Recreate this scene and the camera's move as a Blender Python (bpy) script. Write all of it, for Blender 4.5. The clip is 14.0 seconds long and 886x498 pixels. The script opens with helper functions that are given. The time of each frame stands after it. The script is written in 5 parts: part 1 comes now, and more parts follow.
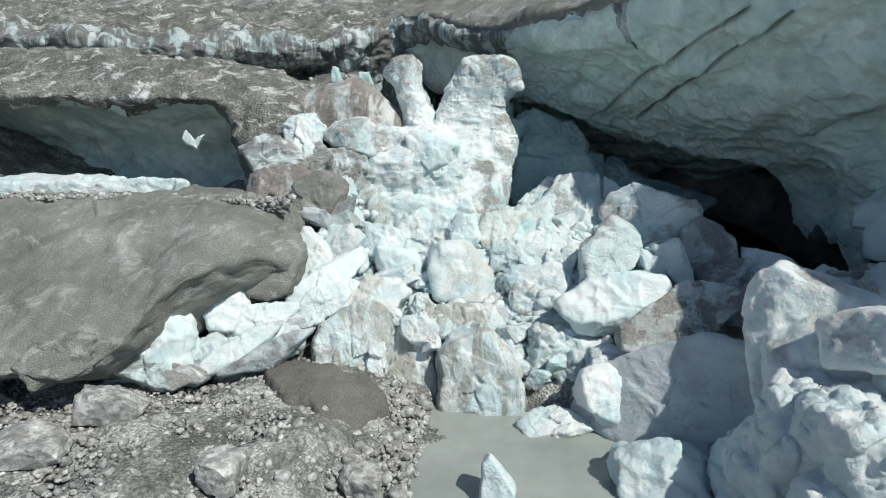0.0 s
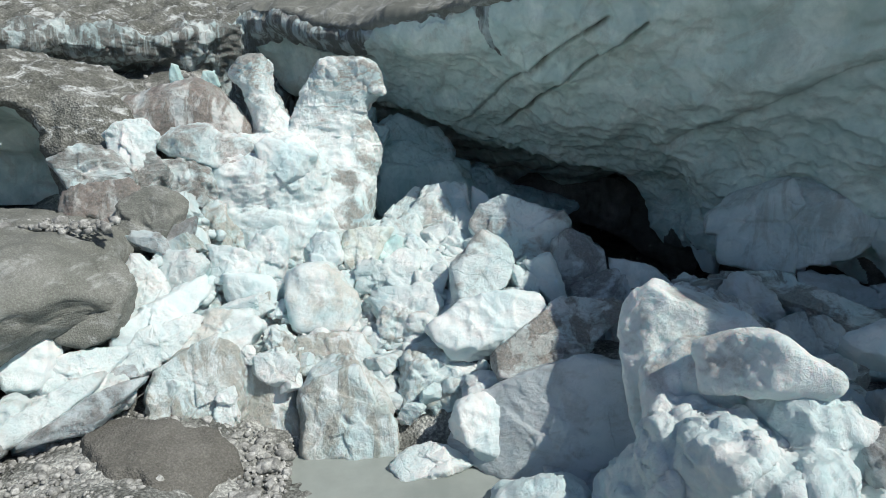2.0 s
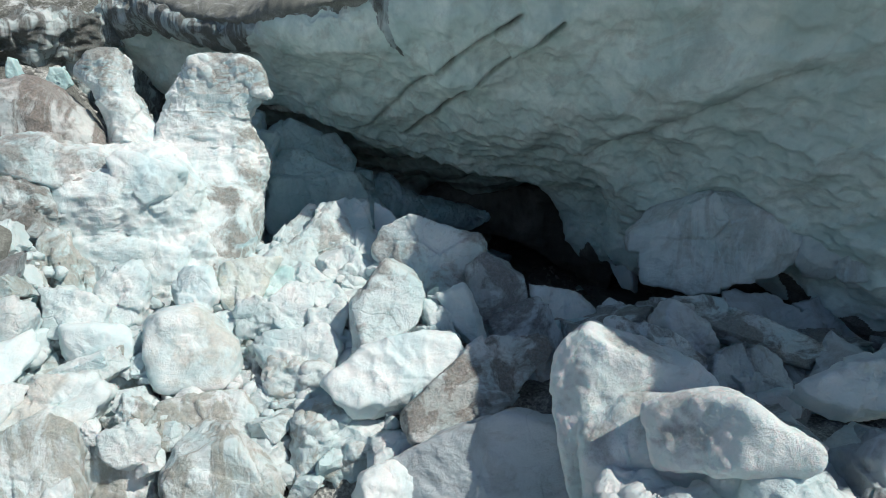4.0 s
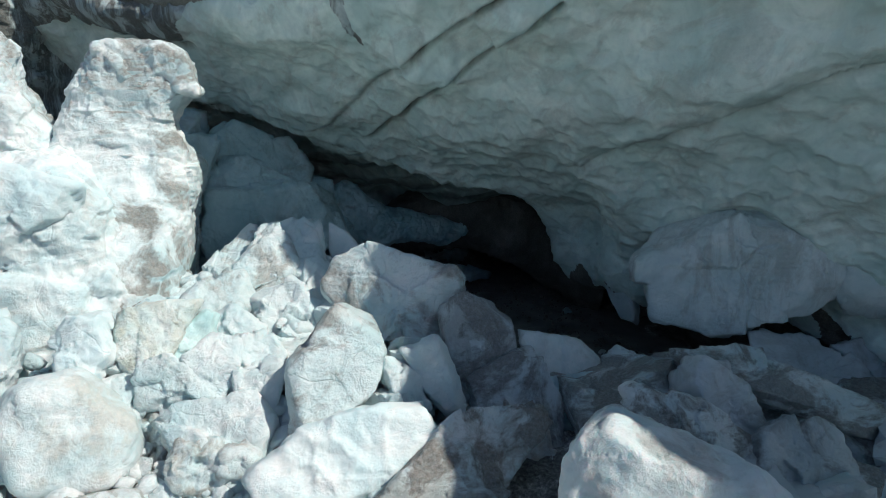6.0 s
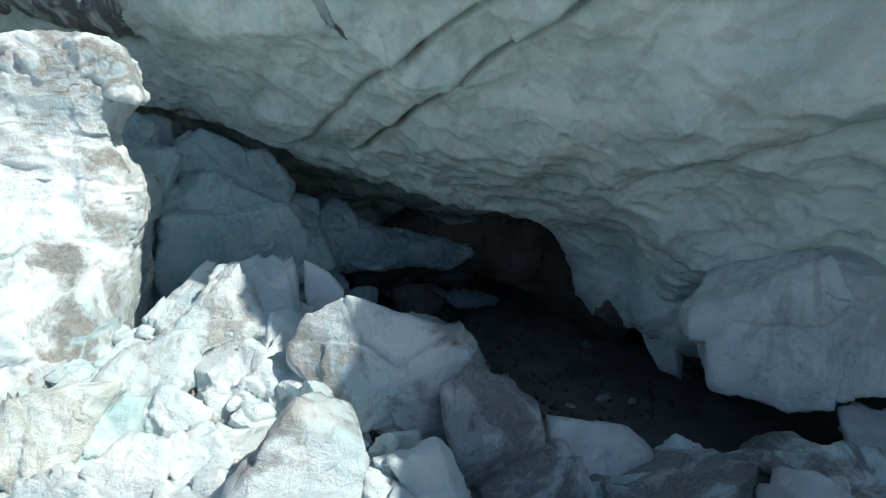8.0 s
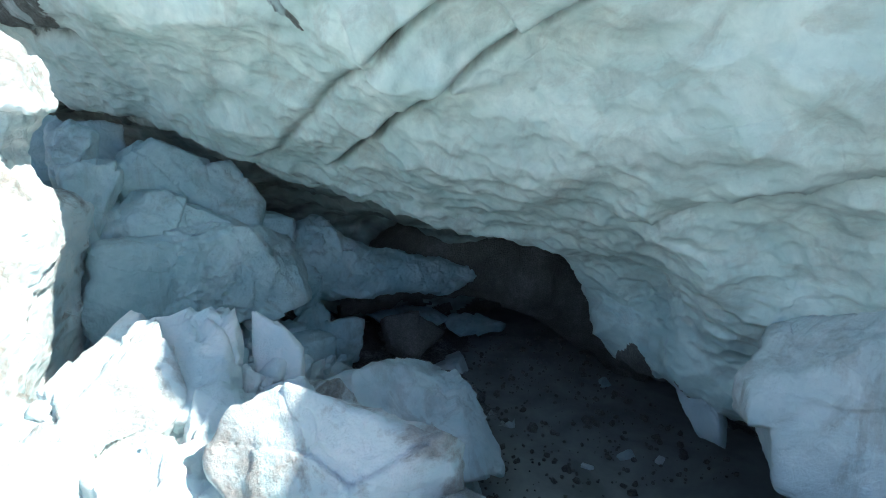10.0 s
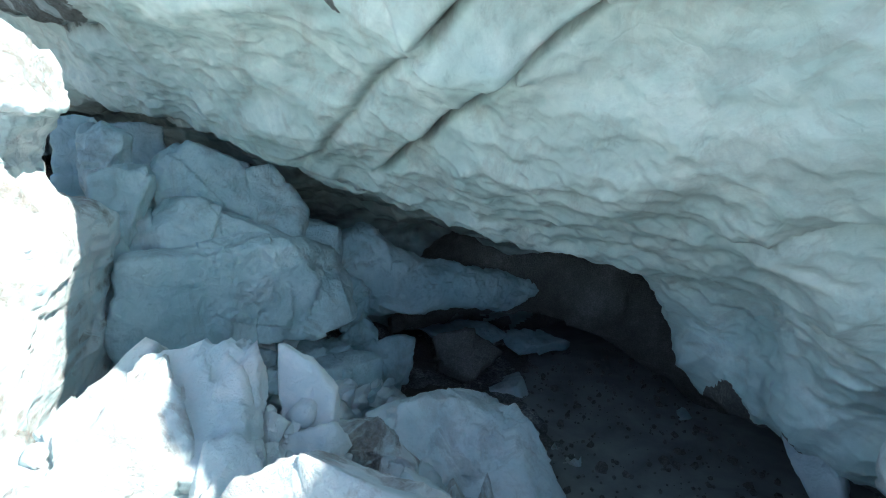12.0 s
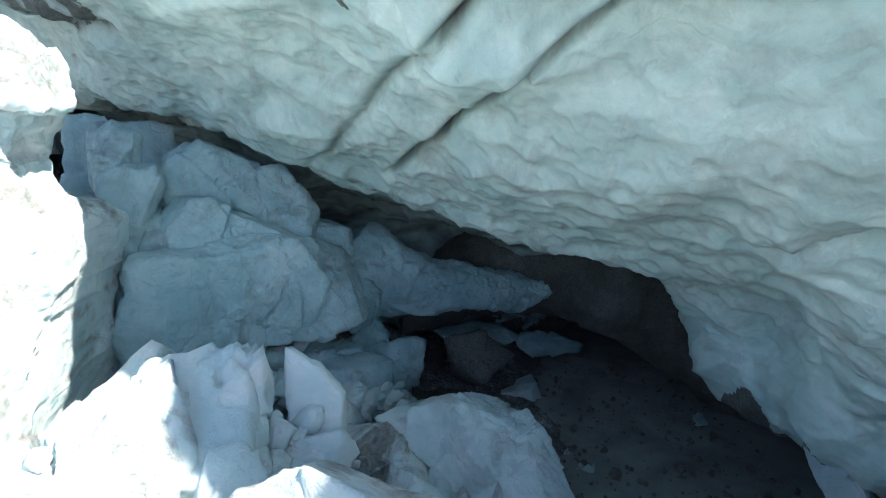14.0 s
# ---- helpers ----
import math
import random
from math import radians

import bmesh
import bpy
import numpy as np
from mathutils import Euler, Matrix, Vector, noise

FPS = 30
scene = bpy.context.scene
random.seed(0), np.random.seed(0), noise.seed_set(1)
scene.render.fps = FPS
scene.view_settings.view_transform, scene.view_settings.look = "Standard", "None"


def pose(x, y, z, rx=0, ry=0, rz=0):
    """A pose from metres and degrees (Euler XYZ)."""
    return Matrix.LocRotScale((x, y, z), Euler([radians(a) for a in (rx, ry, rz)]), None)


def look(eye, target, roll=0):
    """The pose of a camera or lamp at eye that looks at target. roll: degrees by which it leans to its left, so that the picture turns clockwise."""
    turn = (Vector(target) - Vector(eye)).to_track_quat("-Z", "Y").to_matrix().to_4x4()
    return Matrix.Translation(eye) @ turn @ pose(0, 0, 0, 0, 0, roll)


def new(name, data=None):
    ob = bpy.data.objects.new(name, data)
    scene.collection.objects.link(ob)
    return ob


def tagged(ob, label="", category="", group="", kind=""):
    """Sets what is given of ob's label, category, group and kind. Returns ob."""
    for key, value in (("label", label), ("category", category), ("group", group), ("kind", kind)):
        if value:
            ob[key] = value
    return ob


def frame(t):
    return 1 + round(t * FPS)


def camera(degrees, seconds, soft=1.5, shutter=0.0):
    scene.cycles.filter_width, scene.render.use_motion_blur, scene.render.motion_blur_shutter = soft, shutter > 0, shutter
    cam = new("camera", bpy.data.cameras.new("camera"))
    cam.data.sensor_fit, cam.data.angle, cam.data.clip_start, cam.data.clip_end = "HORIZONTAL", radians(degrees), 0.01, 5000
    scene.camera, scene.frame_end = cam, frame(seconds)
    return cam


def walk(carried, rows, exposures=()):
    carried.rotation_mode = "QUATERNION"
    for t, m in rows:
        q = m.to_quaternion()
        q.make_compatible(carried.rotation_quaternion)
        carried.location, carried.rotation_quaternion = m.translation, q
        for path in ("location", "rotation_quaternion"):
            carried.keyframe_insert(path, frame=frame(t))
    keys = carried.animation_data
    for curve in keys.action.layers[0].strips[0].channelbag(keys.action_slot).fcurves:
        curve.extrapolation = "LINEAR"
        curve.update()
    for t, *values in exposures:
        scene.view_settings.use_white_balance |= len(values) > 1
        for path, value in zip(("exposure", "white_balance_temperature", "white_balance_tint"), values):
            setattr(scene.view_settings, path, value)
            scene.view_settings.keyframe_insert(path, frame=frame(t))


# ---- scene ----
cam = camera(71.8, 14.0, soft=1.0)
EXPO = [(0.0, -0.16, 6700, 8), (3.5, -0.15, 6750, 9), (6.0, -0.11, 6650, 8), (7.0, 0.03, 6620, 8), (8.2, 0.25, 6620, 8), (9.7, 1.24, 6600, 8), (10.4, 1.49, 6600, 8), (14.0, 1.49, 6600, 8)]
PATH = [
    (0, (0.989, -0.033, 7.779), (0.817, 1.903, 7.307), 0.3),
    (0.5, (1.008, 0.165, 7.849), (0.934, 2.107, 7.376), 0.4),
    (1, (1.038, 0.444, 7.923), (1.075, 2.387, 7.449), 0.7),
    (1.5, (1.094, 0.936, 7.961), (1.239, 2.874, 7.488), 0.8),
    (2, (1.15, 1.546, 7.999), (1.397, 3.474, 7.529), 1.1),
    (2.5, (1.232, 2.167, 8.032), (1.569, 4.082, 7.564), 1.2),
    (3, (1.394, 2.843, 8.071), (1.807, 4.744, 7.606), 1.3),
    (3.5, (1.555, 3.425, 8.152), (2.022, 5.313, 7.686), 1.4),
    (3.7, (1.599, 3.618, 8.173), (2.098, 5.499, 7.709), 1.5),
    (5.8, (2.593, 6.623, 8.186), (3.217, 8.465, 7.718), 2.1),
    (6, (2.736, 7.028, 8.182), (3.352, 8.874, 7.721), 2.0),
    (6.5, (2.988, 7.933, 8.224), (3.605, 9.779, 7.764), 2.0),
    (7, (3.143, 8.381, 8.293), (3.758, 10.227, 7.83), 2.0),
    (7.5, (3.368, 9.189, 8.329), (3.983, 11.036, 7.868), 2.0),
    (8, (3.678, 10.085, 8.347), (4.29, 11.933, 7.889), 2.1),
    (8.2, (3.777, 10.343, 8.354), (4.388, 12.192, 7.899), 2.1),
    (10.3, (5.056, 13.053, 8.575), (5.618, 14.913, 8.102), 1.9),
    (10.5, (5.104, 13.264, 8.551), (5.648, 15.13, 8.081), 1.8),
    (11, (5.159, 13.508, 8.53), (5.662, 15.385, 8.055), 1.7),
    (11.5, (5.323, 13.848, 8.513), (5.79, 15.734, 8.037), 1.6),
    (12, (5.4, 14.334, 8.492), (5.796, 16.235, 8.015), 1.4),
    (12.5, (5.445, 14.569, 8.488), (5.826, 16.474, 8.012), 1.4),
    (13, (5.47, 14.541, 8.459), (5.844, 16.447, 7.982), 1.4),
    (13.5, (5.512, 14.547, 8.478), (5.876, 16.454, 7.999), 1.4),
    (14, (5.476, 14.558, 8.5), (5.83, 16.466, 8.017), 1.4),
]
walk(cam, [(t, look(eye, target, roll)) for t, eye, target, roll in PATH], EXPO)

# ---- sky and sun ----
SUN = Vector((0.50, -0.41, 0.763)).normalized()
sun = new("sun", bpy.data.lights.new("sun", "SUN"))
sun.data.energy, sun.data.angle, sun.data.color = 4.6, radians(0.6), (1.0, 0.96, 0.9)
sun.matrix_world = look(SUN * 60, (0, 0, 0))
world = bpy.data.worlds.new("sky")
scene.world = world
world.use_nodes = True
sky = world.node_tree.nodes.new("ShaderNodeTexSky")
sky.sky_type, sky.sun_disc = "NISHITA", False
sky.sun_elevation, sky.sun_rotation = math.asin(SUN.z), math.atan2(SUN.x, SUN.y)
sky.altitude = 2200
sky.dust_density = 2.5
world.node_tree.links.new(sky.outputs[0], world.node_tree.nodes["Background"].inputs[0])
world.node_tree.nodes["Background"].inputs[1].default_value = 0.099


# ---- materials ----
def ramp_node(nt, src, stops):
    n = nt.nodes.new("ShaderNodeValToRGB")
    while len(n.color_ramp.elements) < len(stops):
        n.color_ramp.elements.new(0.5)
    for e, (pos, col) in zip(n.color_ramp.elements, stops):
        e.position, e.color = pos, (*col, 1) if len(col) == 3 else (col[0],) * 3 + (1,)
    nt.links.new(src, n.inputs[0])
    return n.outputs[0]


def noise_node(nt, vec, scale, detail=6, rough=0.6, distort=0.0):
    n = nt.nodes.new("ShaderNodeTexNoise")
    n.inputs["Scale"].default_value, n.inputs["Detail"].default_value = scale, detail
    n.inputs["Roughness"].default_value, n.inputs["Distortion"].default_value = rough, distort
    nt.links.new(vec, n.inputs["Vector"])
    return n.outputs["Fac"]


def mix_node(nt, fac, a, b, mode="MIX"):
    n = nt.nodes.new("ShaderNodeMix")
    n.data_type, n.blend_type = "RGBA", mode
    for sock, v in ((n.inputs[0], fac), (n.inputs[6], a), (n.inputs[7], b)):
        if isinstance(v, (int, float)):
            sock.default_value = v
        elif isinstance(v, tuple):
            sock.default_value = (*v, 1)
        else:
            nt.links.new(v, sock)
    return n.outputs[2]


def maths(nt, op, a, b=0.0, clamp=False):
    n = nt.nodes.new("ShaderNodeMath")
    n.operation, n.use_clamp = op, clamp
    for sock, v in zip(n.inputs, (a, b)):
        if isinstance(v, (int, float)):
            sock.default_value = v
        else:
            nt.links.new(v, sock)
    return n.outputs[0]


def coords(nt, stretch=(1, 1, 1), turn=(0, 0, 0)):
    g = nt.nodes.new("ShaderNodeNewGeometry")
    m = nt.nodes.new("ShaderNodeMapping")
    m.inputs["Scale"].default_value = stretch
    m.inputs["Rotation"].default_value = [radians(a) for a in turn]
    nt.links.new(g.outputs["Position"], m.inputs["Vector"])
    return m.outputs[0], g


def ice(name, light=(0.76, 0.805, 0.81), deep=(0.53, 0.68, 0.705), dirt=(0.17, 0.155, 0.135), dust=0.35, silt=0.0,
        rough=0.4, grain=1.05, streak=(1, 1, 0.25), sss=0.16, patch=0.8, cracks=0.08, turn=(0, 0, 0), face=0.15, chips=0.45):
    """Glacier ice: white and clear zones, gritty dust that lies on the upward faces, silt spread through it, thin
    cracks.
    """
    m = bpy.data.materials.new(name)
    m.use_nodes = True
    nt = m.node_tree
    b = nt.nodes["Principled BSDF"]
    p, g = coords(nt)
    ps, _ = coords(nt, streak, turn)
    big = noise_node(nt, p, 0.6, 6, 0.6, 0.8)
    mid = noise_node(nt, p, 2.6, 8, 0.65, 0.4)
    fine = noise_node(nt, p, 11.0, 8, 0.72)
    col = mix_node(nt, ramp_node(nt, big, [(0.38, (0,)), (0.64, (1,))]), light, deep)
    col = mix_node(nt, maths(nt, "MULTIPLY", ramp_node(nt, mid, [(0.42, (0,)), (0.66, (1,))]), 0.5), col, deep)
    sep = nt.nodes.new("ShaderNodeSeparateXYZ")
    nt.links.new(g.outputs["Normal"], sep.inputs[0])
    up = ramp_node(nt, maths(nt, "ADD", sep.outputs[2], maths(nt, "MULTIPLY", mid, 0.5)), [(face + 0.25, (0,)), (face + 0.6, (1,))])
    spread = ramp_node(nt, noise_node(nt, p, patch, 9, 0.68, 0.5), [(0.56 - 0.10 * dust, (0,)), (0.65 - 0.10 * dust, (1,))])
    speck = ramp_node(nt, noise_node(nt, p, 16.0, 8, 0.8), [(0.32, (0.62,)), (0.6, (1,))])
    dusty = maths(nt, "MULTIPLY", maths(nt, "MULTIPLY", up, spread), speck)
    dusty = maths(nt, "MULTIPLY", dusty, dust, True)
    vein = ramp_node(nt, noise_node(nt, ps, 1.1, 12, 0.68, 0.7), [(0.545 - 0.11 * silt, (0,)), (0.63 - 0.11 * silt, (1,))])
    silty = maths(nt, "MULTIPLY", maths(nt, "MULTIPLY", vein, speck), silt, True)
    cover = maths(nt, "MAXIMUM", dusty, silty)
    tone = mix_node(nt, ramp_node(nt, fine, [(0.35, (0,)), (0.7, (1,))]), tuple(0.7 * q for q in dirt), tuple(min(1, 1.7 * q) for q in dirt))
    col = mix_node(nt, cover, col, tone)
    col = mix_node(nt, maths(nt, "MULTIPLY", ramp_node(nt, fine, [(0.35, (1,)), (0.6, (0,))]), 0.1), col, deep)
    pw = nt.nodes.new("ShaderNodeVectorMath")
    pw.operation = "ADD"
    wn3 = nt.nodes.new("ShaderNodeTexNoise")
    wn3.inputs["Scale"].default_value, wn3.inputs["Detail"].default_value = 0.7, 4
    nt.links.new(p, wn3.inputs["Vector"])
    nt.links.new(p, pw.inputs[0])
    nt.links.new(wn3.outputs["Color"], pw.inputs[1])
    crack = nt.nodes.new("ShaderNodeTexVoronoi")
    crack.feature = "DISTANCE_TO_EDGE"
    crack.inputs["Scale"].default_value = 0.45
    nt.links.new(pw.outputs[0], crack.inputs["Vector"])
    line = ramp_node(nt, crack.outputs["Distance"], [(0.0, (1,)), (0.012, (0,))])
    line = maths(nt, "MULTIPLY", line, ramp_node(nt, noise_node(nt, p, 0.9, 3), [(0.45, (0,)), (0.6, (1,))]))
    col = mix_node(nt, maths(nt, "MULTIPLY", line, cracks), col, tuple(0.45 * q for q in deep))
    nt.links.new(col, b.inputs["Base Color"])
    nt.links.new(maths(nt, "ADD", maths(nt, "MULTIPLY", fine, 0.3), rough), b.inputs["Roughness"])
    b.inputs["IOR"].default_value = 1.31
    if sss:
        b.inputs["Subsurface Weight"].default_value = sss
        b.inputs["Subsurface Radius"].default_value = (0.4, 0.9, 1.0)
        b.inputs["Subsurface Scale"].default_value = 0.2
    bump = nt.nodes.new("ShaderNodeBump")
    bump.inputs["Strength"].default_value, bump.inputs["Distance"].default_value = grain, 0.11
    chip = nt.nodes.new("ShaderNodeTexVoronoi")
    chip.inputs["Scale"].default_value = 3.2
    nt.links.new(pw.outputs[0], chip.inputs["Vector"])
    h = maths(nt, "ADD", maths(nt, "MULTIPLY", mid, 0.9), maths(nt, "MULTIPLY", fine, maths(nt, "ADD", maths(nt, "MULTIPLY", cover, 0.35), 0.34)))
    h = maths(nt, "ADD", h, maths(nt, "MULTIPLY", chip.outputs["Distance"], chips))
    h = maths(nt, "ADD", h, maths(nt, "MULTIPLY", noise_node(nt, p, 45.0, 4, 0.7), maths(nt, "ADD", maths(nt, "MULTIPLY", cover, 0.12), 0.03)))
    h = maths(nt, "SUBTRACT", h, maths(nt, "MULTIPLY", line, 0.12))
    nt.links.new(h, bump.inputs["Height"])
    nt.links.new(bump.outputs[0], b.inputs["Normal"])
    return m


def rubble(name, tones, patch_scale=0.5, gravel=14.0, ice_show=0.0, bumpiness=0.9, tight=1.0, speckle=0.75):
    """Moraine: grey gritty silt with pale stones mixed in, and bare ice showing through in places."""
    m = bpy.data.materials.new(name)
    m.use_nodes = True
    nt = m.node_tree
    b = nt.nodes["Principled BSDF"]
    p, g = coords(nt)
    big = noise_node(nt, p, patch_scale, 10, 0.68, 0.15)
    col = ramp_node(nt, big, [(0.5 - 0.18 * tight, tones[0]), (0.5, tones[1]), (0.5 + 0.16 * tight, tones[2])])
    vor = nt.nodes.new("ShaderNodeTexVoronoi")
    vor.inputs["Scale"].default_value, vor.inputs["Randomness"].default_value = gravel, 1.0
    nt.links.new(p, vor.inputs["Vector"])
    stone = ramp_node(nt, noise_node(nt, p, gravel * 0.9, 5, 0.7), [(0.45, (0.55,)), (0.62, (1.5,))])
    col = mix_node(nt, speckle, col, stone, "MULTIPLY")
    cell = ramp_node(nt, vor.outputs["Color"], [(0.0, (0.72,)), (1.0, (1.3,))])
    col = mix_node(nt, speckle * 0.85, col, cell, "MULTIPLY")
    if ice_show:
        pi, _ = coords(nt, (1.0, 0.45, 1.6), (0, 25, 30))
        bare = ramp_node(nt, noise_node(nt, pi, 1.3, 10, 0.72, 1.0), [(0.53, (0,)), (0.64, (1,))])
        col = mix_node(nt, maths(nt, "MULTIPLY", bare, ice_show), col, (0.68, 0.73, 0.74))
    nt.links.new(col, b.inputs["Base Color"])
    b.inputs["Roughness"].default_value = 0.9
    b.inputs["Specular IOR Level"].default_value = 0.25
    bump = nt.nodes.new("ShaderNodeBump")
    bump.inputs["Strength"].default_value, bump.inputs["Distance"].default_value = bumpiness, 0.05
    h = maths(nt, "ADD", vor.outputs["Distance"], noise_node(nt, p, 5.0, 9, 0.7))
    nt.links.new(h, bump.inputs["Height"])
    nt.links.new(bump.outputs[0], b.inputs["Normal"])
    return m


ICE = ice("white_ice", dust=0.34, silt=0.2, dirt=(0.2, 0.18, 0.155))
ICE_CLEAN = ice("clean_ice", dust=0.08, silt=0.06, light=(0.80, 0.835, 0.832), deep=(0.56, 0.715, 0.745))
ICE_DUSTY = ice("dusty_ice", dust=0.8, silt=0.15, patch=0.8, face=-0.2, dirt=(0.27, 0.24, 0.22), streak=(1.2, 1.2, 0.3))
ICE_TOWER = ice("tower_ice", dust=0.9, silt=0.12, patch=0.6, face=-0.1, cracks=0.03, dirt=(0.20, 0.18, 0.158), light=(0.80, 0.835, 0.832), deep=(0.55, 0.71, 0.745), grain=0.8, chips=0.3)
ICE_SERAC = ice("serac_ice", dust=0.55, silt=0.16, patch=0.6, face=0.0, cracks=0.05, dirt=(0.26, 0.22, 0.19), light=(0.80, 0.835, 0.832), deep=(0.52, 0.69, 0.73), grain=0.8, chips=0.3, streak=(1.2, 1.2, 0.25))
ICE_FANG = ice("fang_ice", dust=0.6, silt=0.06, patch=0.7, face=0.1, cracks=0.03, sss=0.4, dirt=(0.3, 0.275, 0.25), light=(0.82, 0.855, 0.86), deep=(0.64, 0.755, 0.77), chips=0.25)
ICE_PITTED = ice("pitted_ice", dust=0.2, silt=0.3, light=(0.80, 0.87, 0.88), deep=(0.58, 0.74, 0.77), grain=0.8)
ICE_SMOOTH = ice("smooth_white_ice", dust=0.12, silt=0.06, light=(0.80, 0.835, 0.832), deep=(0.55, 0.71, 0.745), grain=0.6, chips=0.2, cracks=0.02)
ICE_RIDGE = ice("ridge_ice", dust=0.6, silt=0.25, patch=1.1, face=-0.1, dirt=(0.24, 0.21, 0.18), light=(0.80, 0.835, 0.832), streak=(1.2, 0.35, 0.35))
ICE_STAINED = ice("stained_ice", dust=0.95, silt=0.6, patch=1.1, face=-0.25, dirt=(0.2, 0.178, 0.16), streak=(0.5, 1.4, 1.4))
ICE_RUST = ice("rust_spotted_ice", dust=0.42, silt=0.06, patch=0.55, face=0.0, dirt=(0.34, 0.27, 0.19), light=(0.80, 0.835, 0.832), grain=0.7, chips=0.25)
ICE_MOSS = ice("yellow_stained_ice", dust=0.55, silt=0.35, patch=1.4, face=-0.3, dirt=(0.40, 0.38, 0.27), light=(0.80, 0.845, 0.82), deep=(0.60, 0.73, 0.72))
ICE_AQUA = ice("clear_green_ice", light=(0.70, 0.84, 0.835), deep=(0.42, 0.66, 0.675), dust=0.1, silt=0.15, grain=0.7)
ICE_WEDGED = ice("wedged_ice", light=(0.70, 0.77, 0.785), deep=(0.50, 0.62, 0.645), dust=0.3, silt=0.35, cracks=0.2, grain=0.8)
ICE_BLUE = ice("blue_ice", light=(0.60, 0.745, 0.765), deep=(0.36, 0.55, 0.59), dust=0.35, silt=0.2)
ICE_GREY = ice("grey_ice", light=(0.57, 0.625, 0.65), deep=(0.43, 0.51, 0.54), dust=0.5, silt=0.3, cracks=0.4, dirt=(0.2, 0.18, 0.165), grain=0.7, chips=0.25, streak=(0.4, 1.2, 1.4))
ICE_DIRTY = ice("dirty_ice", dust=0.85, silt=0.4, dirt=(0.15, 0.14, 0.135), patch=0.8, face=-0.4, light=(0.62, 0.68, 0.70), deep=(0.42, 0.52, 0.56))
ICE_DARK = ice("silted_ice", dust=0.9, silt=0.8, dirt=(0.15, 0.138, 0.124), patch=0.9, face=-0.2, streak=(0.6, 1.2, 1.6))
ICE_BROWN = ice("brown_ice", dust=0.45, silt=0.66, dirt=(0.24, 0.212, 0.155), streak=(1.3, 1.3, 0.25), face=-0.2, patch=1.1)
ICE_STRIPED = ice("striped_ice", light=(0.66, 0.68, 0.67), deep=(0.48, 0.54, 0.55), dust=0.8, silt=0.95, dirt=(0.21, 0.18, 0.16), streak=(1.8, 0.5, 0.4), face=-0.5, patch=0.9)
ICE_CRUSH = ice("crushed_ice", dust=0.45, silt=0.6, dirt=(0.26, 0.205, 0.145), streak=(1, 1, 1), grain=1.0, patch=1.2)
ICE_WALL = ice("cliff_ice", light=(0.765, 0.885, 0.855), deep=(0.48, 0.64, 0.632), dust=0.0, silt=0.3, dirt=(0.30, 0.29, 0.265), streak=(1.3, 0.3, 0.8), turn=(0, 0, 49), rough=0.3, cracks=0.0, grain=0.45, chips=0.3)
# near-black tone through a mask: crack lines, dirty strata and painted underside shade
wall_nt = ICE_WALL.node_tree
wall_in = wall_nt.nodes["Principled BSDF"].inputs["Base Color"]
grit_shade = wall_nt.nodes.new("ShaderNodeAttribute")
grit_shade.attribute_name = "grit_shade"
wall_nt.links.new(mix_node(wall_nt, grit_shade.outputs["Fac"], wall_in.links[0].from_socket, (0.07, 0.066, 0.056)), wall_in)
MORAINE = rubble("moraine", ((0.135, 0.144, 0.135), (0.23, 0.243, 0.233), (0.45, 0.47, 0.457)), 0.75, 15.0, 0, 0.9, 0.6)
SILT = rubble("silt_crust", ((0.155, 0.167, 0.153), (0.202, 0.215, 0.199), (0.275, 0.289, 0.273)), 0.5, 30.0, 0.3, 0.5, 0.9, 0.38)
ICE_ROOF = rubble("moraine_ice", ((0.10, 0.106, 0.095), (0.17, 0.179, 0.163), (0.29, 0.303, 0.285)), 0.7, 16.0, 0.8, 0.8)
ICE_ROOFSIDE = ice("streaked_ice", light=(0.62, 0.68, 0.68), deep=(0.38, 0.50, 0.52), dust=0.45, silt=0.95, dirt=(0.10, 0.095, 0.085), streak=(1.5, 1.5, 0.16), face=0.0)
SILT_PLAIN = rubble("silt", ((0.12, 0.12, 0.11), (0.155, 0.155, 0.143), (0.205, 0.205, 0.192)), 0.6, 24.0, 0, 0.6, 1.0, 0.4)
# dirt and gravel of the cave, darker to carry some of its shade
CAVE_DIRT_SHADE = rubble("cave_dirt_shade", ((0.12, 0.118, 0.106), (0.18, 0.176, 0.16), (0.27, 0.264, 0.245)), 0.8, 24.0, 0, 0.9, 1.0, 0.4)
STONE = rubble("stone", ((0.25, 0.26, 0.252), (0.37, 0.382, 0.374), (0.53, 0.545, 0.535)), 2.0, 6.0, 0, 0.5)

WATER = bpy.data.materials.new("silty_water")
WATER.use_nodes = True
wn = WATER.node_tree
wb = wn.nodes["Principled BSDF"]
wp, _ = coords(wn)
wn.links.new(ramp_node(wn, noise_node(wn, wp, 0.5, 5, 0.6), [(0.35, (0.25, 0.285, 0.272)), (0.65, (0.33, 0.37, 0.355))]), wb.inputs["Base Color"])
wb.inputs["Roughness"].default_value, wb.inputs["IOR"].default_value = 0.12, 1.33
wbump = wn.nodes.new("ShaderNodeBump")
wbump.inputs["Strength"].default_value, wbump.inputs["Distance"].default_value = 0.15, 0.02
wn.links.new(noise_node(wn, wp, 5.0, 4, 0.6), wbump.inputs["Height"])
wn.links.new(wbump.outputs[0], wb.inputs["Normal"])


